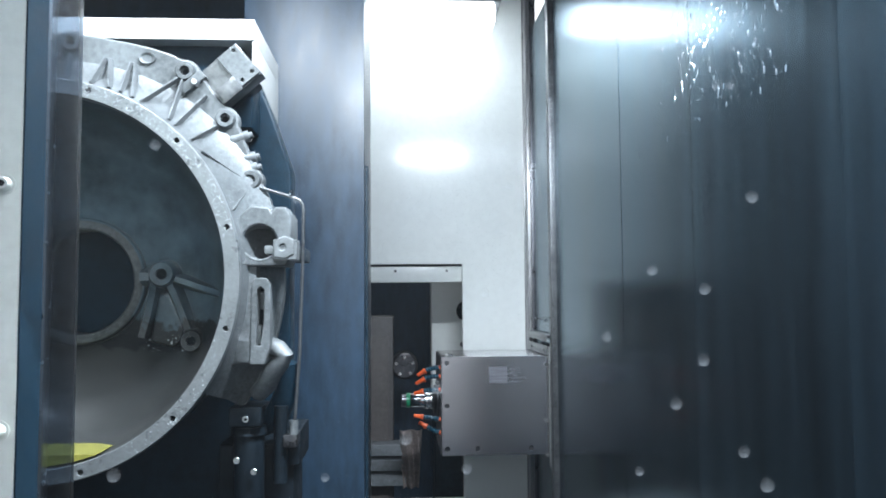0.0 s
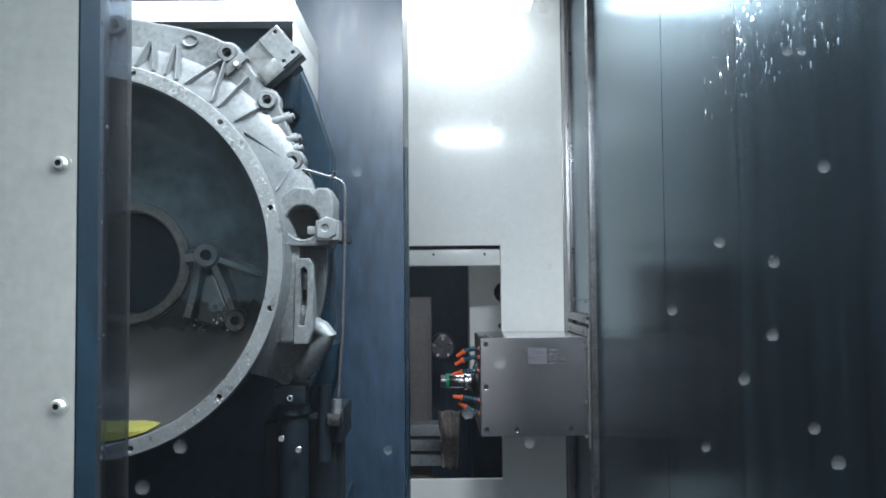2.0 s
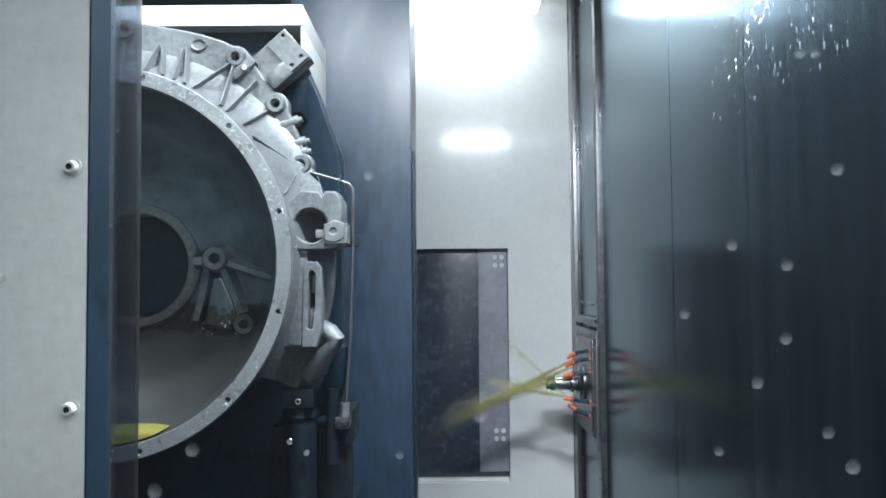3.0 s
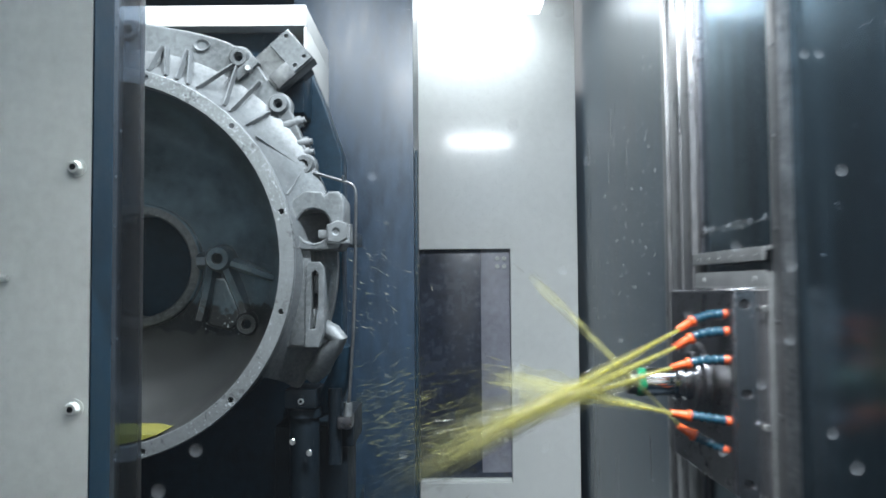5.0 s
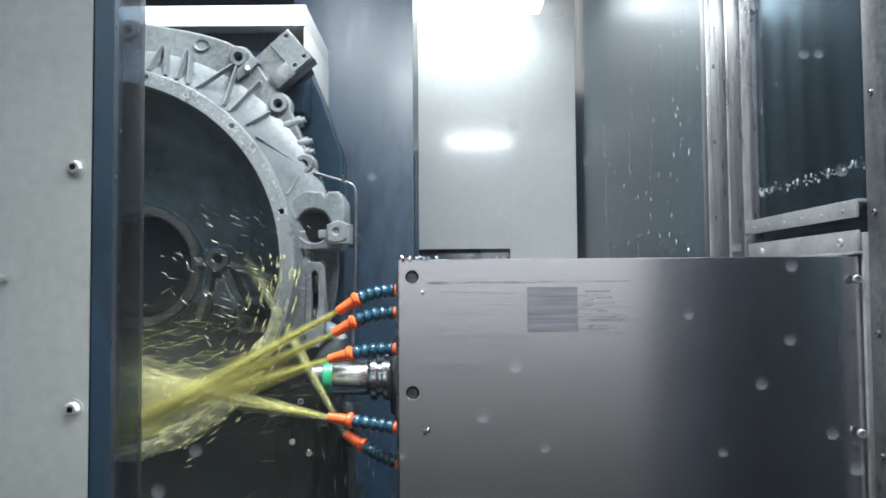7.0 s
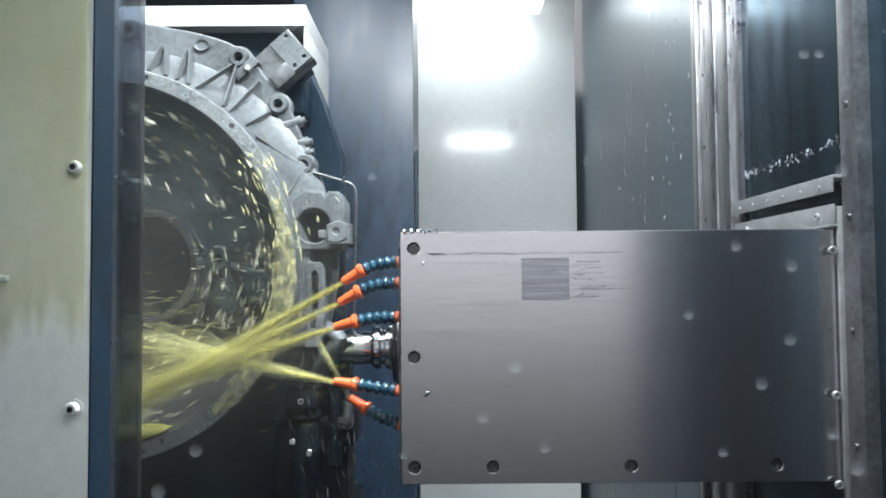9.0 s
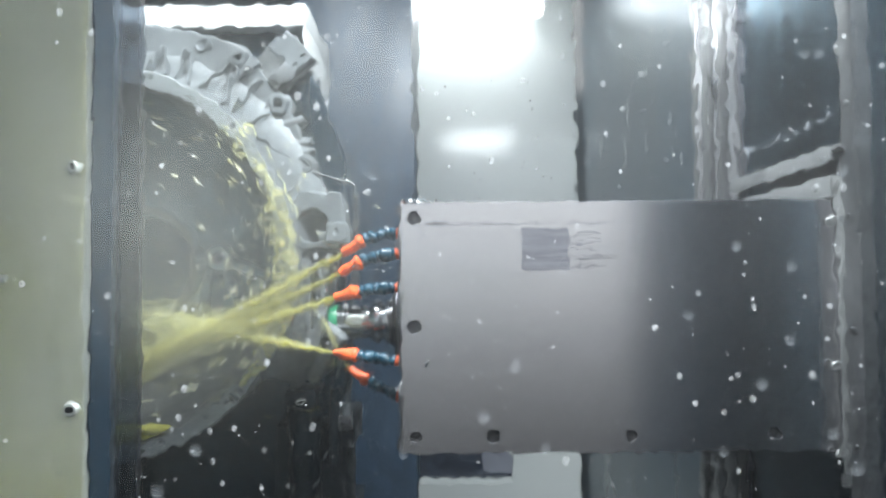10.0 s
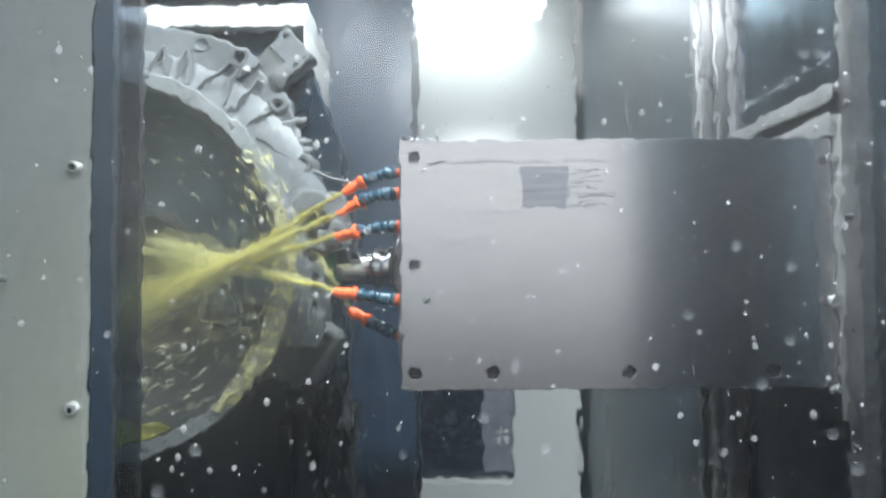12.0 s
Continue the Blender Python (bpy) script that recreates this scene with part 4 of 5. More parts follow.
def build_jet(k, flow, length, r1, strands, spread, core, shells, material):
    """One jet, its origin at the nozzle's mouth: a dense core, soft shells of spray, strands and flecks."""
    d = Vector(flow).normalized()
    side = Vector((0, 1, 0)).cross(d).normalized()
    up = d.cross(side)
    j = thing("coolant_jet", pose(0, 0, 0), "yellow coolant jet shooting from a hose nozzle", "coolant jet", "coolant jets")
    bm = bmesh.new()
    strand(bm, Vector((0, 0, 0)), d, length * 0.7, 0.0026, core, 0.004, k * 7.1)
    part("core", bm, THIN if k == 4 else JET, j)
    for shell in range(shells):
        f = 0.35 + 0.22 * shell
        bm = bmesh.new()
        pts = [d * (length * u * (1.12 - 0.05 * shell)) + (side * noise.noise((u * 2, shell, k)) + up * noise.noise((u * 2, shell, k + 9))) * r1 * 0.5 * u for u in (i / 16 for i in range(17))]
        radii = [0.0030 + 0.0012 * shell / shells + (r1 * f - 0.002) * (i / 16) ** 1.15 * (0.85 + 0.3 * noise.noise((i * 0.6, shell, k))) for i in range(17)]
        sweep(bm, pts, radii, 14, caps=False)
        part("spray_shell", bm, material, j)
    bm = bmesh.new()
    for s in range(strands * 3):
        dd = (d + (side * random.gauss(0, 1) + up * random.gauss(0, 1)) * spread).normalized()
        strand(bm, Vector((0, 0, 0)), dd, length * random.uniform(0.35, 1.05), 0.0006, 0.0006 * random.uniform(0.5, 1.1), 0.012, k * 31 + s * 3.3)
    part("strands", bm, SPRAY, j)
    bm = bmesh.new()
    for s in range(strands * 26):
        u = random.random() ** 0.55
        dd = (d + (side * random.gauss(0, 1) + up * random.gauss(0, 1)) * spread * 1.35).normalized()
        fleck(bm, dd * (length * u * 1.2), dd, random.uniform(0.006, 0.026), random.uniform(0.00018, 0.0005))
    tagged(part("spray", bm, SPRAY, j, smooth=False), kind="stuff")
    return j


FLOWS = [((-1, 0.08, -0.555), 0.52, 0.026, 17, 0.017, 0.0036, 6, PLUME), ((-1, 0.08, -0.46), 0.48, 0.030, 16, 0.022, 0.0036, 6, PLUME), ((-1, 0.08, -0.31), 0.40, 0.036, 10, 0.032, 0.0032, 6, PLUME),
         ((-1, 0.10, 0.20), 0.25, 0.028, 6, 0.038, 0.0033, 4, THIN), ((-0.74, 0.08, 0.75), 0.30, 0.012, 1, 0.018, 0.0025, 3, THIN)]
jets = [(build_jet(k, *flow), tip) for k, (flow, (base, tip, sag)) in enumerate(zip(FLOWS, HOSES))]


def build_spray(name, count, sx, sy, sz, lean, label, material, lo=0.004, hi=0.016, r=0.0005):
    bm = bmesh.new()
    d0 = Vector(lean).normalized()
    for _ in range(count):
        p = Vector((random.gauss(0, 1) * sx, random.gauss(0, 1) * sy, random.gauss(0, 1) * sz))
        d = (d0 + Vector((random.gauss(0, 0.25), random.gauss(0, 0.25), random.gauss(0, 0.25)))).normalized()
        fleck(bm, p, d, random.uniform(lo, hi), r * random.uniform(0.5, 1.3))
    return solid(name, bm, material, label, "spray", "coolant spray", kind="stuff", smooth=False)


def build_swirl():
    """Drops whirling round inside the bore; turns about the bore's axis."""
    bm = bmesh.new()
    for _ in range(330):
        a = random.uniform(0, 2 * math.pi) if random.random() < 0.35 else random.choice((0.3, 1.5, 2.9, 4.4)) + random.gauss(0, 0.28)
        r = 0.10 + 0.14 * math.sqrt(random.random())
        p = Vector((r * math.cos(a), random.uniform(-0.02, 0.10), r * math.sin(a)))
        d = Vector((-math.sin(a), random.gauss(0, 0.2), math.cos(a))) + Vector((math.cos(a), 0, math.sin(a))) * random.uniform(-0.3, 0.5)
        fleck(bm, p, d.normalized(), random.uniform(0.004, 0.013), random.uniform(0.0012, 0.0040))
    return solid("whirling_drops", bm, PALE, "pale yellow coolant drops whirling inside the bore", "spray", "coolant spray", kind="stuff", smooth=False)


splash = build_spray("flying_spray", 100, 0.055, 0.03, 0.075, (-1, 0.1, 0.35), "fine coolant spray flying off the casting", PALE, 0.003, 0.010, 0.0007)
mist = build_spray("drifting_spray", 460, 0.11, 0.03, 0.050, (-1, 0.0, -0.35), "fan of fine coolant spray below the jets", SPRAY, 0.005, 0.020, 0.00045)
falling = build_spray("falling_drops", 70, 0.03, 0.03, 0.09, (0.1, 0, -1), "coolant drops raining below the casting", DROP)
swirl = build_swirl()


def build_mist():
    """Fine coolant mist hanging before the bore: thin bowed layers, one behind the other."""
    m = thing("coolant_mist", pose(0, 0, 0), "pale yellow coolant mist hanging before the bore", "mist", "coolant spray", "stuff")
    for k in range(3):
        bm = bmesh.new()
        bmesh.ops.create_grid(bm, x_segments=24, y_segments=24, size=0.34, matrix=Matrix.Rotation(radians(90), 4, "X"))
        for v in bm.verts:
            v.co.y = 0.03 * (k - 1) + 0.10 * v.co.z + 0.02 * noise.noise((v.co.x * 5, v.co.z * 5, k * 3.0))
        layer = part("layer", bm, MIST, m)
        layer.visible_shadow = False
    return m


mist_bank = build_mist()


def build_film():
    """Coolant sheet running down the door leaf, with a ragged lower edge."""
    bm = bmesh.new()
    nx, nz = 40, 60
    grid = []
    for i in range(nx + 1):
        x = -0.15 + 0.148 * i / nx
        low = 0.03 * noise.noise((i * 0.35, 1, 0)) + 0.02 * noise.noise((i * 1.1, 4, 0))
        grid.append([bm.verts.new((x, -0.0012 - 0.0008 * noise.noise((x * 60, k * 0.15, 3)), low + (1.0 - low) * k / nz)) for k in range(nz + 1)])
    for i in range(nx):
        for k in range(nz):
            bm.faces.new((grid[i][k], grid[i + 1][k], grid[i + 1][k + 1], grid[i][k + 1]))
    ob = solid("coolant_film", bm, FILM, "yellow coolant film running down the door leaf", "coolant")
    return ob


def build_stream():
    """Coolant running up along the bore's rim; origin on the bore's axis."""
    bm = bmesh.new()
    rows = []
    for i in range(61):
        a = -42 + 70 * i / 60
        w = 0.017 * math.sin(math.pi * (i + 4) / 68) ** 0.6
        row = []
        for k in range(9):
            r = 0.262 + w * (k / 4 - 1) + 0.006 * noise.noise((i * 0.16, k * 0.3, 2))
            x, z = polar(r, a)
            row.append(bm.verts.new((x, -0.003 - 0.006 * math.sin(math.pi * k / 8) * (0.6 + 0.6 * noise.noise((i * 0.4, k * 0.5, 7))), z)))
        rows.append(row)
    for p, q in zip(rows, rows[1:]):
        for k in range(8):
            bm.faces.new((p[k], p[k + 1], q[k + 1], q[k]))
    for _ in range(160):
        a = random.uniform(-25, 45)
        x, z = polar(0.262 + random.gauss(0, 0.016), a)
        d = Vector((-math.sin(radians(a)), random.gauss(0, 0.2), math.cos(radians(a))))
        fleck(bm, Vector((x, -0.012 + random.gauss(0, 0.006), z)), d.normalized(), random.uniform(0.003, 0.012), random.uniform(0.0008, 0.0025))
    return solid("coolant_stream", bm, STREAM, "yellow coolant stream wrapping round the bore rim", "coolant")


stream = build_stream()
film_sheet = build_film()


def build_water():
    """A rippled sheet of water on the inside of the window."""
    bm = bmesh.new()
    nx, nz = 520, 380
    back = []
    for i in range(nx + 1):
        x = -0.17 + 0.34 * i / nx
        low = 0.012 * noise.noise((x * 40, 2, 0))
        col = []
        for k in range(nz + 1):
            z = -0.115 + 0.24 * k / nz
            h = 0.00001 * noise.noise((x * 60, z * 14, 1)) + 0.000013 * noise.noise((x * 200, z * 110, 4)) + 0.000023 * noise.noise((x * 400, z * 250, 8))
            col.append(bm.verts.new((x, 0.0016 + h, z + (low if k == 0 else 0))))
        back.append(col)
    for i in range(nx):
        for k in range(nz):
            bm.faces.new((back[i][k], back[i][k + 1], back[i + 1][k + 1], back[i + 1][k]))
    # flat side on the glass and a thin edge all round
    rim = [back[i][0] for i in range(nx)] + [back[nx][k] for k in range(nz)] + [back[i][nz] for i in range(nx, 0, -1)] + [back[0][k] for k in range(nz, 0, -1)]
    flat = [bm.verts.new((v.co.x, 0, v.co.z)) for v in rim]
    bm.faces.new(flat)
    for i in range(len(rim)):
        bm.faces.new((rim[i], rim[i - 1], flat[i - 1], flat[i]))
    ob = thing("window_water", pose(0, 0.2565, 1.62), "rippled sheet of water running down the door window", "water")
    part("sheet", bm, WATER, ob).visible_shadow = False
    haze = bmesh.new()
    bmesh.ops.create_grid(haze, x_segments=60, y_segments=40, size=0.5, matrix=Matrix.Translation((0, 0.0032, 0)) @ Matrix.Rotation(radians(90), 4, "X") @ Matrix.Diagonal((0.40, 0.26, 1, 1)))
    part("bubble_haze", haze, HAZE, ob, "milky veil of fine bubbles").visible_shadow = False
    bm = bmesh.new()
    for _ in range(600):
        r = 0.0003 + 0.0011 * random.random() ** 4
        m = Matrix.Translation((random.uniform(-0.15, 0.15), 0.0036, random.uniform(-0.1, 0.1))) @ Matrix.Diagonal((r, 0.0003, r * random.uniform(0.9, 1.35), 1))
        bmesh.ops.create_icosphere(bm, subdivisions=1, radius=1, matrix=m)
    tagged(part("bubbles", bm, BUBBLE, ob), kind="stuff")
    return ob


water_sheet = build_water()


def build_wash():
    """Milky splash thrown on the window: ragged thin films that slide down it and drain."""
    w = thing("splash_film", pose(0, 0.258, 1.70), "milky coolant splash sliding down the door window", "splash")
    for k, (x0, x1, reach) in enumerate(((-0.165, 0.005, 0.24), (-0.150, -0.010, 0.21))):
        bm = bmesh.new()
        cols = []
        for i in range(41):
            u = i / 40
            x = (x1 - x0) * (u - 0.5)
            tall = reach * math.sin(math.pi * min(1, max(0, u))) ** 0.5 * (0.8 + 0.5 * noise.noise((u * 4, k, 2)))
            cols.append([bm.verts.new((x, 0.004 + 0.0012 * k, (v / 24 - 0.5) * tall + 0.02 * noise.noise((u * 7, v * 0.2, k)))) for v in range(25)])
        for a, b in zip(cols, cols[1:]):
            for v in range(24):
                bm.faces.new((a[v], a[v + 1], b[v + 1], b[v]))
        bmesh.ops.remove_doubles(bm, verts=bm.verts[:], dist=0.00001)
        film = part("film", bm, WASH, w)
        film.location, film.visible_shadow = ((x0 + x1) / 2, 0, 0.015 * k), False
    return w


wash = build_wash()


def build_specks():
    """Dried specks and drops on the window, seen close to the lens."""
    # across, above eye level and radius, in millimetres, placed to fit the camera's view
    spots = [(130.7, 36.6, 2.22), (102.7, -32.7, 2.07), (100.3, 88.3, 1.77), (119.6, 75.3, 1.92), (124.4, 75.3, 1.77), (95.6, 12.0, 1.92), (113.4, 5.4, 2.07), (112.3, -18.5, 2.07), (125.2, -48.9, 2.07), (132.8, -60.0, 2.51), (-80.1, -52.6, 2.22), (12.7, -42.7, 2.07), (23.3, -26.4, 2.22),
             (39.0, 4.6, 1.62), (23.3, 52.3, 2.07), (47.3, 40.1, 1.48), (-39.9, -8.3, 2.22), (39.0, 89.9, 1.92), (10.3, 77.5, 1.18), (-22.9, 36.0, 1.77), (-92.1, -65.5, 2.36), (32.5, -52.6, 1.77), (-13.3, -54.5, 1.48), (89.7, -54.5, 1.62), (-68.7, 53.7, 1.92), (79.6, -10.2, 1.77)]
    random.seed(5)
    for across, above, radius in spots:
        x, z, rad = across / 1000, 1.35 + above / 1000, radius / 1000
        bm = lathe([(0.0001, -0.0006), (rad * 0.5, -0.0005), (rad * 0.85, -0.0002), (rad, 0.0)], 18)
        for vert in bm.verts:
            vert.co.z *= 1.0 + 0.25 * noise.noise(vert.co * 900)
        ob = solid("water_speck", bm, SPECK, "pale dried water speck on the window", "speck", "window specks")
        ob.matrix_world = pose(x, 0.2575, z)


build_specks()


# ---- water beads standing on the sheets ----
def beads(parent, name, count, place, lo, hi, material=None, drip=1.6):
    bm = bmesh.new()
    for _ in range(count):
        p, n = place()
        r = lo + (hi - lo) * random.random() ** 3
        m = Matrix.Translation(p) @ Vector(n).to_track_quat("Z", "Y").to_matrix().to_4x4()
        bmesh.ops.create_icosphere(bm, subdivisions=1, radius=r, matrix=m @ Matrix.Diagonal((0.8, drip, 0.5, 1)))
    return tagged(part(name, bm, material or BEAD, parent, "small bright water beads, some standing for glints"), kind="stuff")


U = random.uniform
beads(carriage, "water_beads", 600, lambda: ((0.028, 0.57 + 1.0 * random.random() ** 1.5, random.gauss(0.2, 0.30)), (-1, 0, 0)), 0.0010, 0.0046, GLINT)
beads(carriage, "bar_beads", 110, lambda: ((random.choice((-0.006, 0.004)), U(0.36, 0.52), U(-0.5, 0.7)), (-1, 0, 0)), 0.0007, 0.002)
beads(carriage, "sheet_beads", 130, lambda: ((0.0176, U(-0.7, -0.06), random.gauss(-0.2, 0.3)), (-1, 0, 0)), 0.0007, 0.0024)
# row beads use the pale drop colour in place of glints
beads(slide, "row_beads", 120, lambda: ((0.012, 0.33 - 0.33 * random.random() ** 1.6, 0.272 + random.gauss(0, 0.004)), (-1, 0, 0)), 0.0008, 0.0026, DROP)
beads(carriage, "drips", 60, lambda: ((0.0176, -0.06 - 0.7 * random.random(), 1.0 - 0.75 * random.random() ** 0.7), (-1, 0, 0)), 0.0004, 0.0012, None, 3.5)
beads(slide, "drips", 70, lambda: ((0.012, U(0.0, 0.33), 0.34 + 0.4 * random.random() ** 0.6), (-1, 0, 0)), 0.0003, 0.0009, None, 3.5)
beads(slide, "panel_beads", 60, lambda: ((0.012, U(0.0, 0.33), 0.30 + 0.35 * random.random() ** 0.5), (-1, 0, 0)), 0.0005, 0.0018)
beads(column, "water_beads", 150, lambda: ((U(-0.2, -0.07), 1.80, U(0.8, 1.95)), (0, -1, 0)), 0.0006, 0.002)
beads(door, "pane_beads", 120, lambda: ((U(-0.020, -0.0065), 0.0, U(-0.2, 0.22)), (0, -1, 0)), 0.0003, 0.0012).location = (0, 0.06, 0)

beads(covers[1], "drips", 420, lambda: ((0.5184, U(-0.66, -0.16), 1.88 - 0.24 * random.random() ** 1.7), (-1, 0, 0)), 0.0008, 0.0030, None, 2.6)
beads(covers[0], "drips", 60, lambda: ((0.5181, U(-0.7, -0.1), 2.0 - 0.5 * random.random()), (-1, 0, 0)), 0.0007, 0.0022, None, 2.2)


def on_flange(a0, a1):
    x, z = polar(U(0.2555, 0.2715), U(a0, a1))
    return (x, -0.0004, z), (0, -1, 0)


beads(casting, "flange_beads", 260, lambda: on_flange(12, 82), 0.0005, 0.0015, GLINT, 1.0)
beads(casting, "flange_beads", 70, lambda: on_flange(-62, -14), 0.0005, 0.0014, GLINT, 1.0)
# pale beads stand in for wet glints along the sludge
beads(casting, "sludge_glints", 50, lambda: ((random.gauss(0.155, 0.035), 0.150, random.gauss(-0.097, 0.008)), (0, -1, 0.4)), 0.0006, 0.0024, GLINT, 0.7)


# ---- motion ----
# seconds, ram's left end x, near face y, axis z
RAM = [(0.0, 0.151, 2.56, 1.009), (1.9, 0.150, 2.56, 1.009), (2.05, 0.155, 2.56, 1.009), (2.2, 0.30, 2.56, 1.009), (2.3, 0.44, 2.56, 1.010), (2.4, 0.488, 2.56, 1.010), (3.2, 0.488, 2.56, 1.010), (3.65, 0.485, 2.54, 1.012),
       (3.9, 0.475, 2.36, 1.035), (4.5, 0.455, 1.79, 1.10), (4.8, 0.446, 1.466, 1.147), (4.9, 0.446, 1.335, 1.165), (5.0, 0.446, 1.215, 1.180), (5.1, 0.447, 1.045, 1.200), (5.2, 0.440, 0.965, 1.213),
       (5.3, 0.405, 0.930, 1.218), (5.5, 0.293, 0.923, 1.2180), (5.8, 0.190, 0.923, 1.2185), (6.0, 0.097, 0.923, 1.219), (6.1, -0.003, 0.923, 1.219), (6.2, -0.042, 0.923, 1.2195), (6.3, -0.0526, 0.923, 1.2200), (6.5, -0.0526, 0.925, 1.2205),
       (7.0, -0.0526, 0.942, 1.2225), (7.6, -0.0528, 0.972, 1.229), (8.3, -0.053, 0.995, 1.238), (8.8, -0.053, 1.0, 1.2508), (9.0, -0.0529, 1.0, 1.2592), (9.5, -0.0528, 1.0, 1.2791), (10.0, -0.0527, 1.0, 1.2970),
       (10.5, -0.0526, 1.0, 1.3175), (11.0, -0.0525, 1.0, 1.3365), (11.5, -0.0524, 1.0, 1.3565), (12.0, -0.0523, 1.0, 1.3758)]


def ram_at(t):
    for a, b in zip(RAM, RAM[1:]):
        if t <= b[0]:
            u = (t - a[0]) / (b[0] - a[0])
            return [p + (q - p) * u for p, q in zip(a[1:], b[1:])]
    return list(RAM[-1][1:])


def motions():
    walk(ram, [(t, pose(x, y, z)) for t, x, y, z in RAM])
    walk(carriage, [(t, pose(0.50, y, 1.35)) for t, x, y, z in RAM])
    walk(slide, [(t, pose(0.50, y, z)) for t, x, y, z in RAM])
    for k, c in enumerate(covers):
        share = (0.70, 0.40, 0.12)[k]
        walk(c, [(t, pose(0, 0.98 + (y - 0.75 - 0.27) * share + 0.05, 0)) for t, x, y, z in RAM])
    # the tool turns before and while it cuts
    walk(tool, [(0.0, pose(0, 0.165, 0)), (2.9, pose(0, 0.165, 0))] + [(3.0 + 0.1 * i, pose(0, 0.165, 0, 70 * (i + 1), 0, 0)) for i in range(91)])
    rows = [(0.0, 1.478), (1.98, 1.478), (2.1, 1.400), (2.2, 1.318), (2.3, 1.225), (2.4, 1.130), (2.5, 1.030), (2.6, 0.928), (2.7, 0.825), (2.8, 0.735), (2.9, 0.655), (3.0, 0.624), (3.2, 0.622), (12.0, 0.622)]
    walk(shutter, [(t, pose(0.081, 3.012, z)) for t, z in rows])
    # jets slide out of their nozzles and shiver with the flow
    for k, (j, tip) in enumerate(jets):
        rows = []
        times = [0.0, 1.9, 2.05, 2.2, 2.3, 2.4, 2.75] + [2.85 + 0.1 * i for i in range(92)]
        for i, t in enumerate(times):
            t = min(t, 12.0)
            x, y, z = ram_at(t)
            out = min(1.0, max(0.0, (t - 2.78) / 0.22))
            back = (1 - out) * 0.72
            flow = FLOWS[k][0]
            level = math.degrees(math.atan2(flow[2], -flow[0])) * -(1 - out)
            turn = 38 * min(1.0, max(0.0, (t - 5.8) / 0.4)) if k == 4 else 0    # the lowest jet swings behind the rim
            wag = 0.8 * math.sin(2.1 * i + k) if out == 1 else 0
            m = pose(x + tip[0] + back, y + tip[1], z + tip[2] * out, 0, wag + level, (0.8 * math.cos(1.7 * i + 2 * k) if out == 1 else 0) - turn)
            rows.append((t, m))
        walk(j, rows)

    def flights(ob, hidden, spans):
        """Rests inside hidden(t), then flies along each span (t0, t1, start, end) with a slow sway."""
        rows = [(0.0, hidden), (spans[0][0] - 0.2, hidden)]
        for t0, t1, a, b in spans:
            n = max(2, int((t1 - t0) / 0.1))
            for i in range(n + 1):
                u = i / n
                p = Vector(a).lerp(Vector(b), u)
                rows.append((t0 + (t1 - t0) * u, pose(p.x + 0.012 * math.sin(9 * i), p.y, p.z + 0.012 * math.cos(7 * i), 0, 14 * math.sin(5 * i), 0)))
        if rows[-1][0] < 12.0:
            rows.append((12.0, rows[-1][1]))
        walk(ob, rows)

    below = pose(-0.6, 1.2, 0.55)
    flights(splash, below, [(4.6, 5.3, (-0.16, 1.6, 1.30), (-0.13, 1.45, 1.38)), (5.4, 6.0, (-0.13, 1.35, 1.42), (-0.16, 1.25, 1.46)), (6.1, 7.2, (-0.27, 1.12, 1.36), (-0.30, 1.12, 1.36)), (7.4, 9.6, (-0.24, 1.1, 1.38), (-0.27, 1.1, 1.42)), (9.8, 12.0, (-0.20, 1.1, 1.40), (-0.22, 1.1, 1.44))])
    flights(mist, below, [(3.05, 4.6, (-0.1, 2.6, 0.90), (-0.06, 1.75, 1.05)), (4.7, 5.3, (-0.05, 1.7, 1.08), (-0.10, 1.25, 1.16)), (5.4, 6.1, (-0.12, 1.1, 1.17), (-0.33, 1.08, 1.18)), (6.2, 12.0, (-0.36, 1.13, 1.20), (-0.36, 1.13, 1.34))])
    flights(falling, below, [(5.2, 6.4, (-0.17, 1.1, 1.16), (-0.16, 1.1, 1.10)), (6.5, 9.0, (-0.13, 1.1, 1.14), (-0.14, 1.1, 1.10)), (9.1, 12.0, (-0.13, 1.1, 1.15), (-0.14, 1.1, 1.12))])
    rows = [(0.0, pose(-0.477, 1.55, 0.6)), (7.2, pose(-0.477, 1.55, 0.6)), (7.5, pose(-0.477, 1.30, 1.3835))]
    rows += [(7.6 + 0.2 * i, pose(-0.477, max(1.09, 1.25 - 0.03 * i), 1.3835, 0, -38 * i, 0)) for i in range(11)]
    last = rows[-1][0]
    rows += [(min(12.0, last + 0.2 * (i + 1)), pose(-0.477, 1.09 + 0.006 * i, 1.3835, 0, -38 * (10 + i + 1), 0)) for i in range(12)]
    walk(swirl, rows)
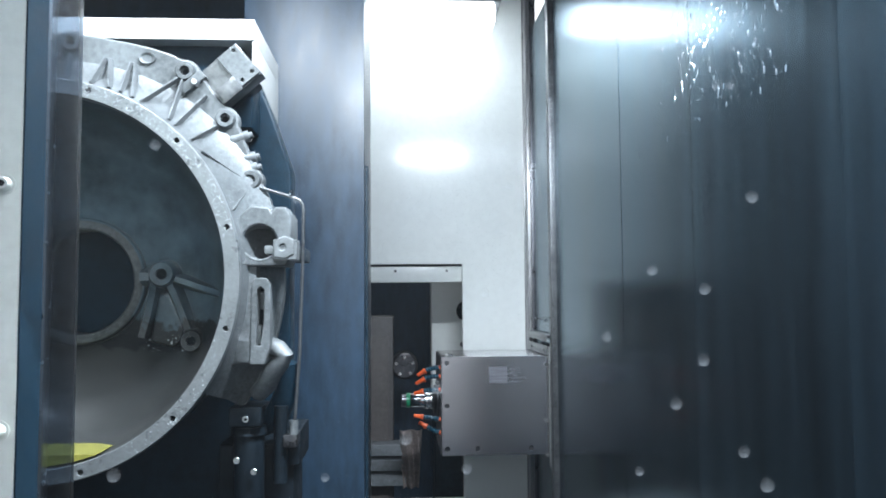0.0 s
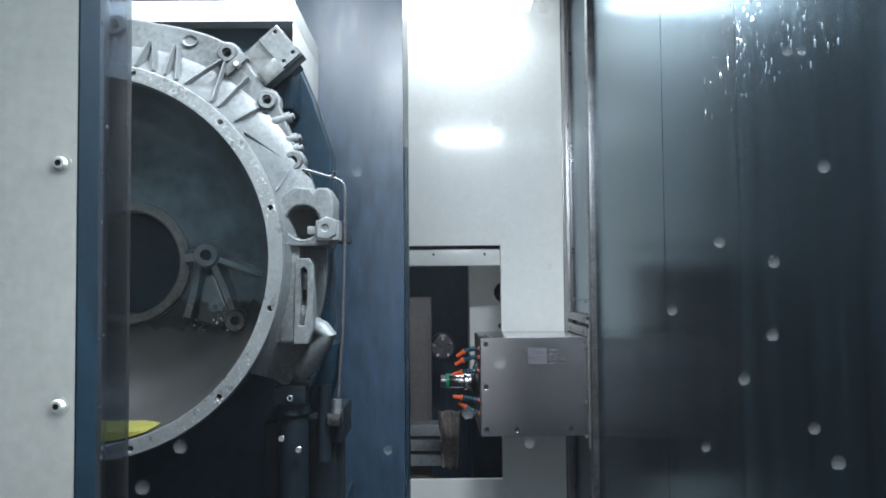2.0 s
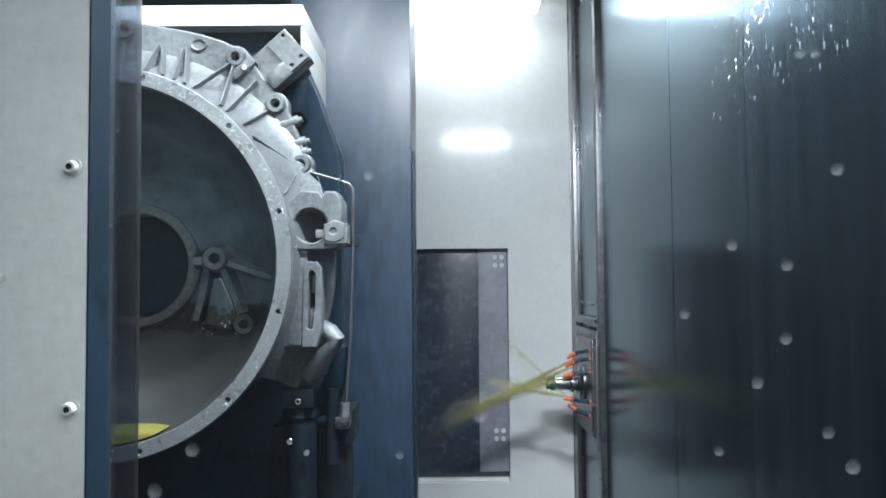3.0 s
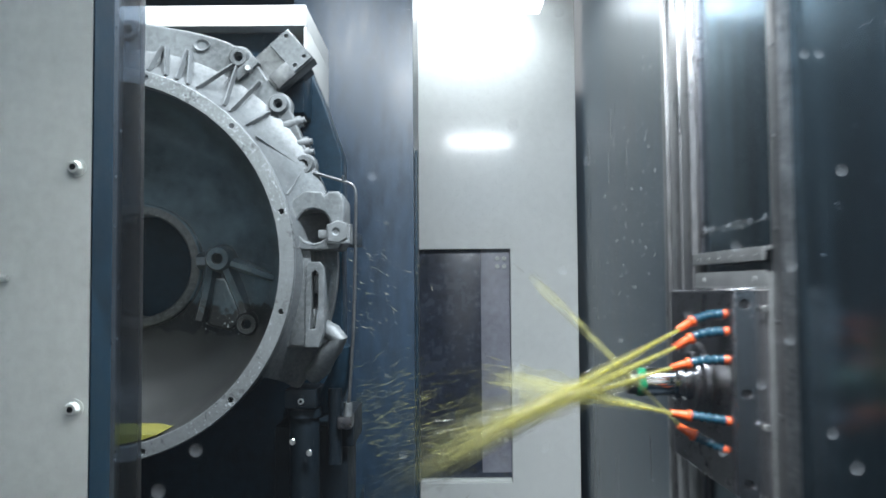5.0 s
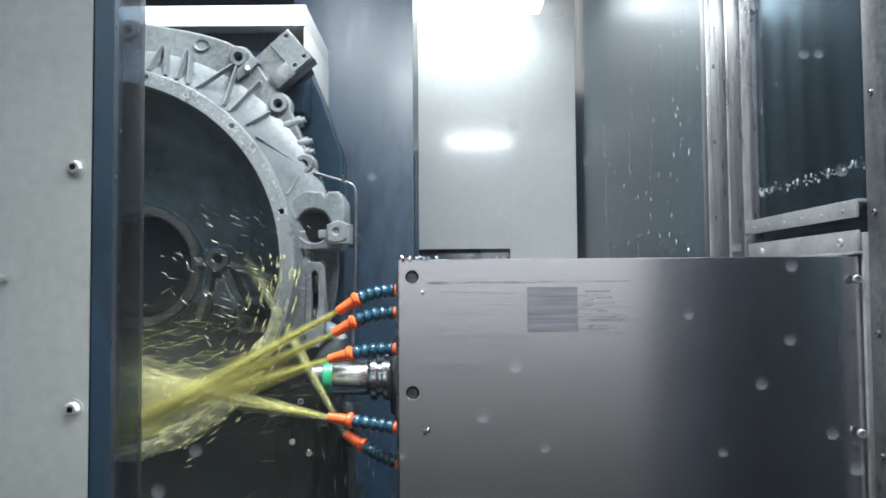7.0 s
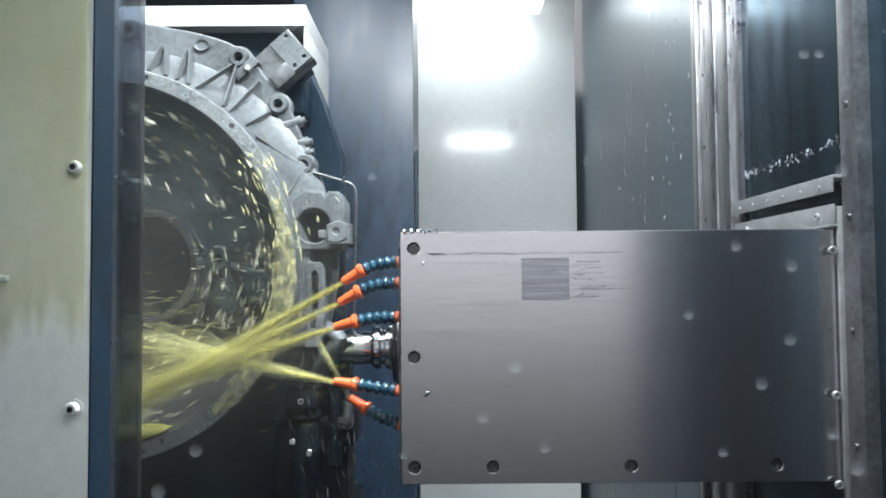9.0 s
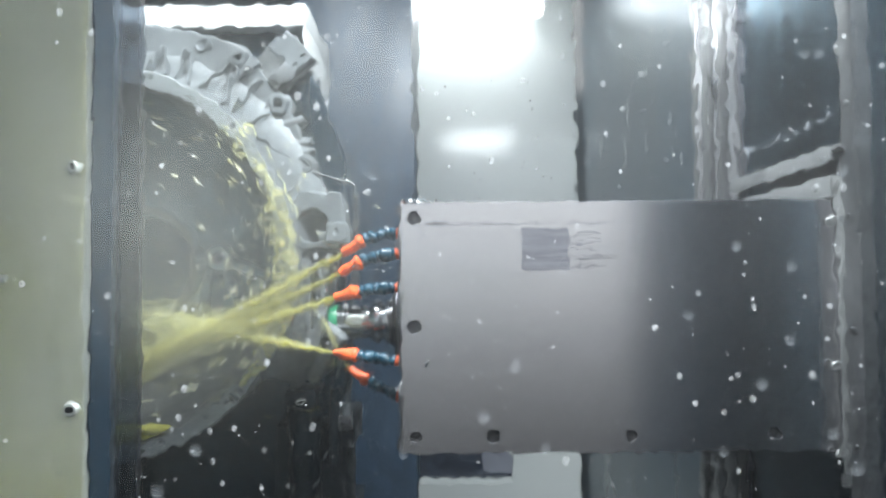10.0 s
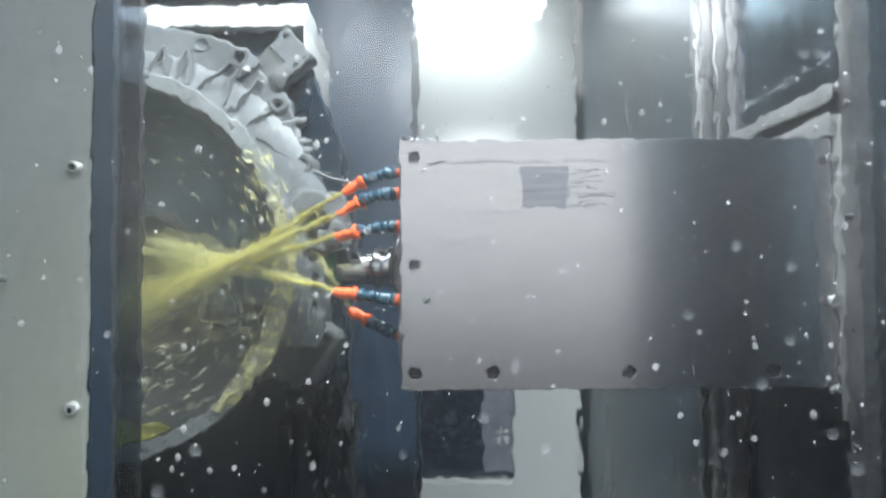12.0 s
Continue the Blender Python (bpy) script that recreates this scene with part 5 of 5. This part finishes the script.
    # mist gathers before the bore while the jets strike inside it
    walk(mist_bank, [(0.0, pose(-0.6, 1.0, 0.3)), (5.9, pose(-0.6, 1.0, 0.3)), (6.6, pose(-0.42, 1.0, 1.06))]
         + [(7.2 + 0.2 * i, pose(-0.40 + 0.012 * math.sin(i), 1.0, min(1.36, 1.10 + 0.04 * i) + 0.008 * math.cos(1.7 * i), 0, 5 * math.sin(0.8 * i), 0)) for i in range(25)])
    # coolant creeps up round the rim once the tool cuts
    walk(stream, [(0.0, pose(-0.477, 1.30, 0.62)), (6.0, pose(-0.477, 1.30, 0.62)), (6.4, pose(CX, CY + 0.1, CZ, 0, 100, 0)), (6.6, pose(CX, CY, CZ, 0, 60, 0)), (7.2, pose(CX, CY, CZ, 0, 40, 0)), (8.0, pose(CX, CY, CZ, 0, 22, 0)), (8.8, pose(CX, CY, CZ, 0, 14, 0)), (9.3, pose(CX, CY, CZ, 0, 2, 0)), (9.6, pose(CX, CY, CZ, 0, 0, 0)), (10.4, pose(CX, CY, CZ, 0, -4, 0)), (12.0, pose(CX, CY, CZ, 0, 8, 0))])
    # coolant washes down the door leaf, then drains
    walk(film_sheet, [(0.0, pose(-0.21, 0.469, 1.62)), (8.8, pose(-0.21, 0.469, 1.60)), (9.0, pose(-0.21, 0.469, 1.33)), (9.25, pose(-0.21, 0.469, 1.10)), (9.7, pose(-0.21, 0.469, 1.02)), (10.0, pose(-0.21, 0.469, 0.90)), (10.5, pose(-0.21, 0.469, 0.66)), (11.2, pose(-0.21, 0.469, 0.55)), (12.0, pose(-0.21, 0.469, 0.46))])
    # a splash hits the window, slides down and drains away below
    walk(wash, [(0.0, pose(0, 0.258, 1.70)), (9.45, pose(0, 0.258, 1.70)), (9.7, pose(0, 0.258, 1.40)), (10.0, pose(0, 0.258, 1.375)), (10.5, pose(0, 0.258, 1.345)), (11.0, pose(0, 0.258, 1.27)), (11.5, pose(0, 0.258, 1.14)), (12.0, pose(0, 0.258, 1.05))])
    # water sheets over the window from above
    walk(water_sheet, [(0.0, pose(0, 0.2565, 1.62)), (9.5, pose(0, 0.2565, 1.62)), (9.6, pose(0, 0.2565, 1.56)), (9.8, pose(0, 0.2565, 1.38)), (9.95, pose(0, 0.2565, 1.352)), (12.0, pose(0, 0.2565, 1.338))])


motions()
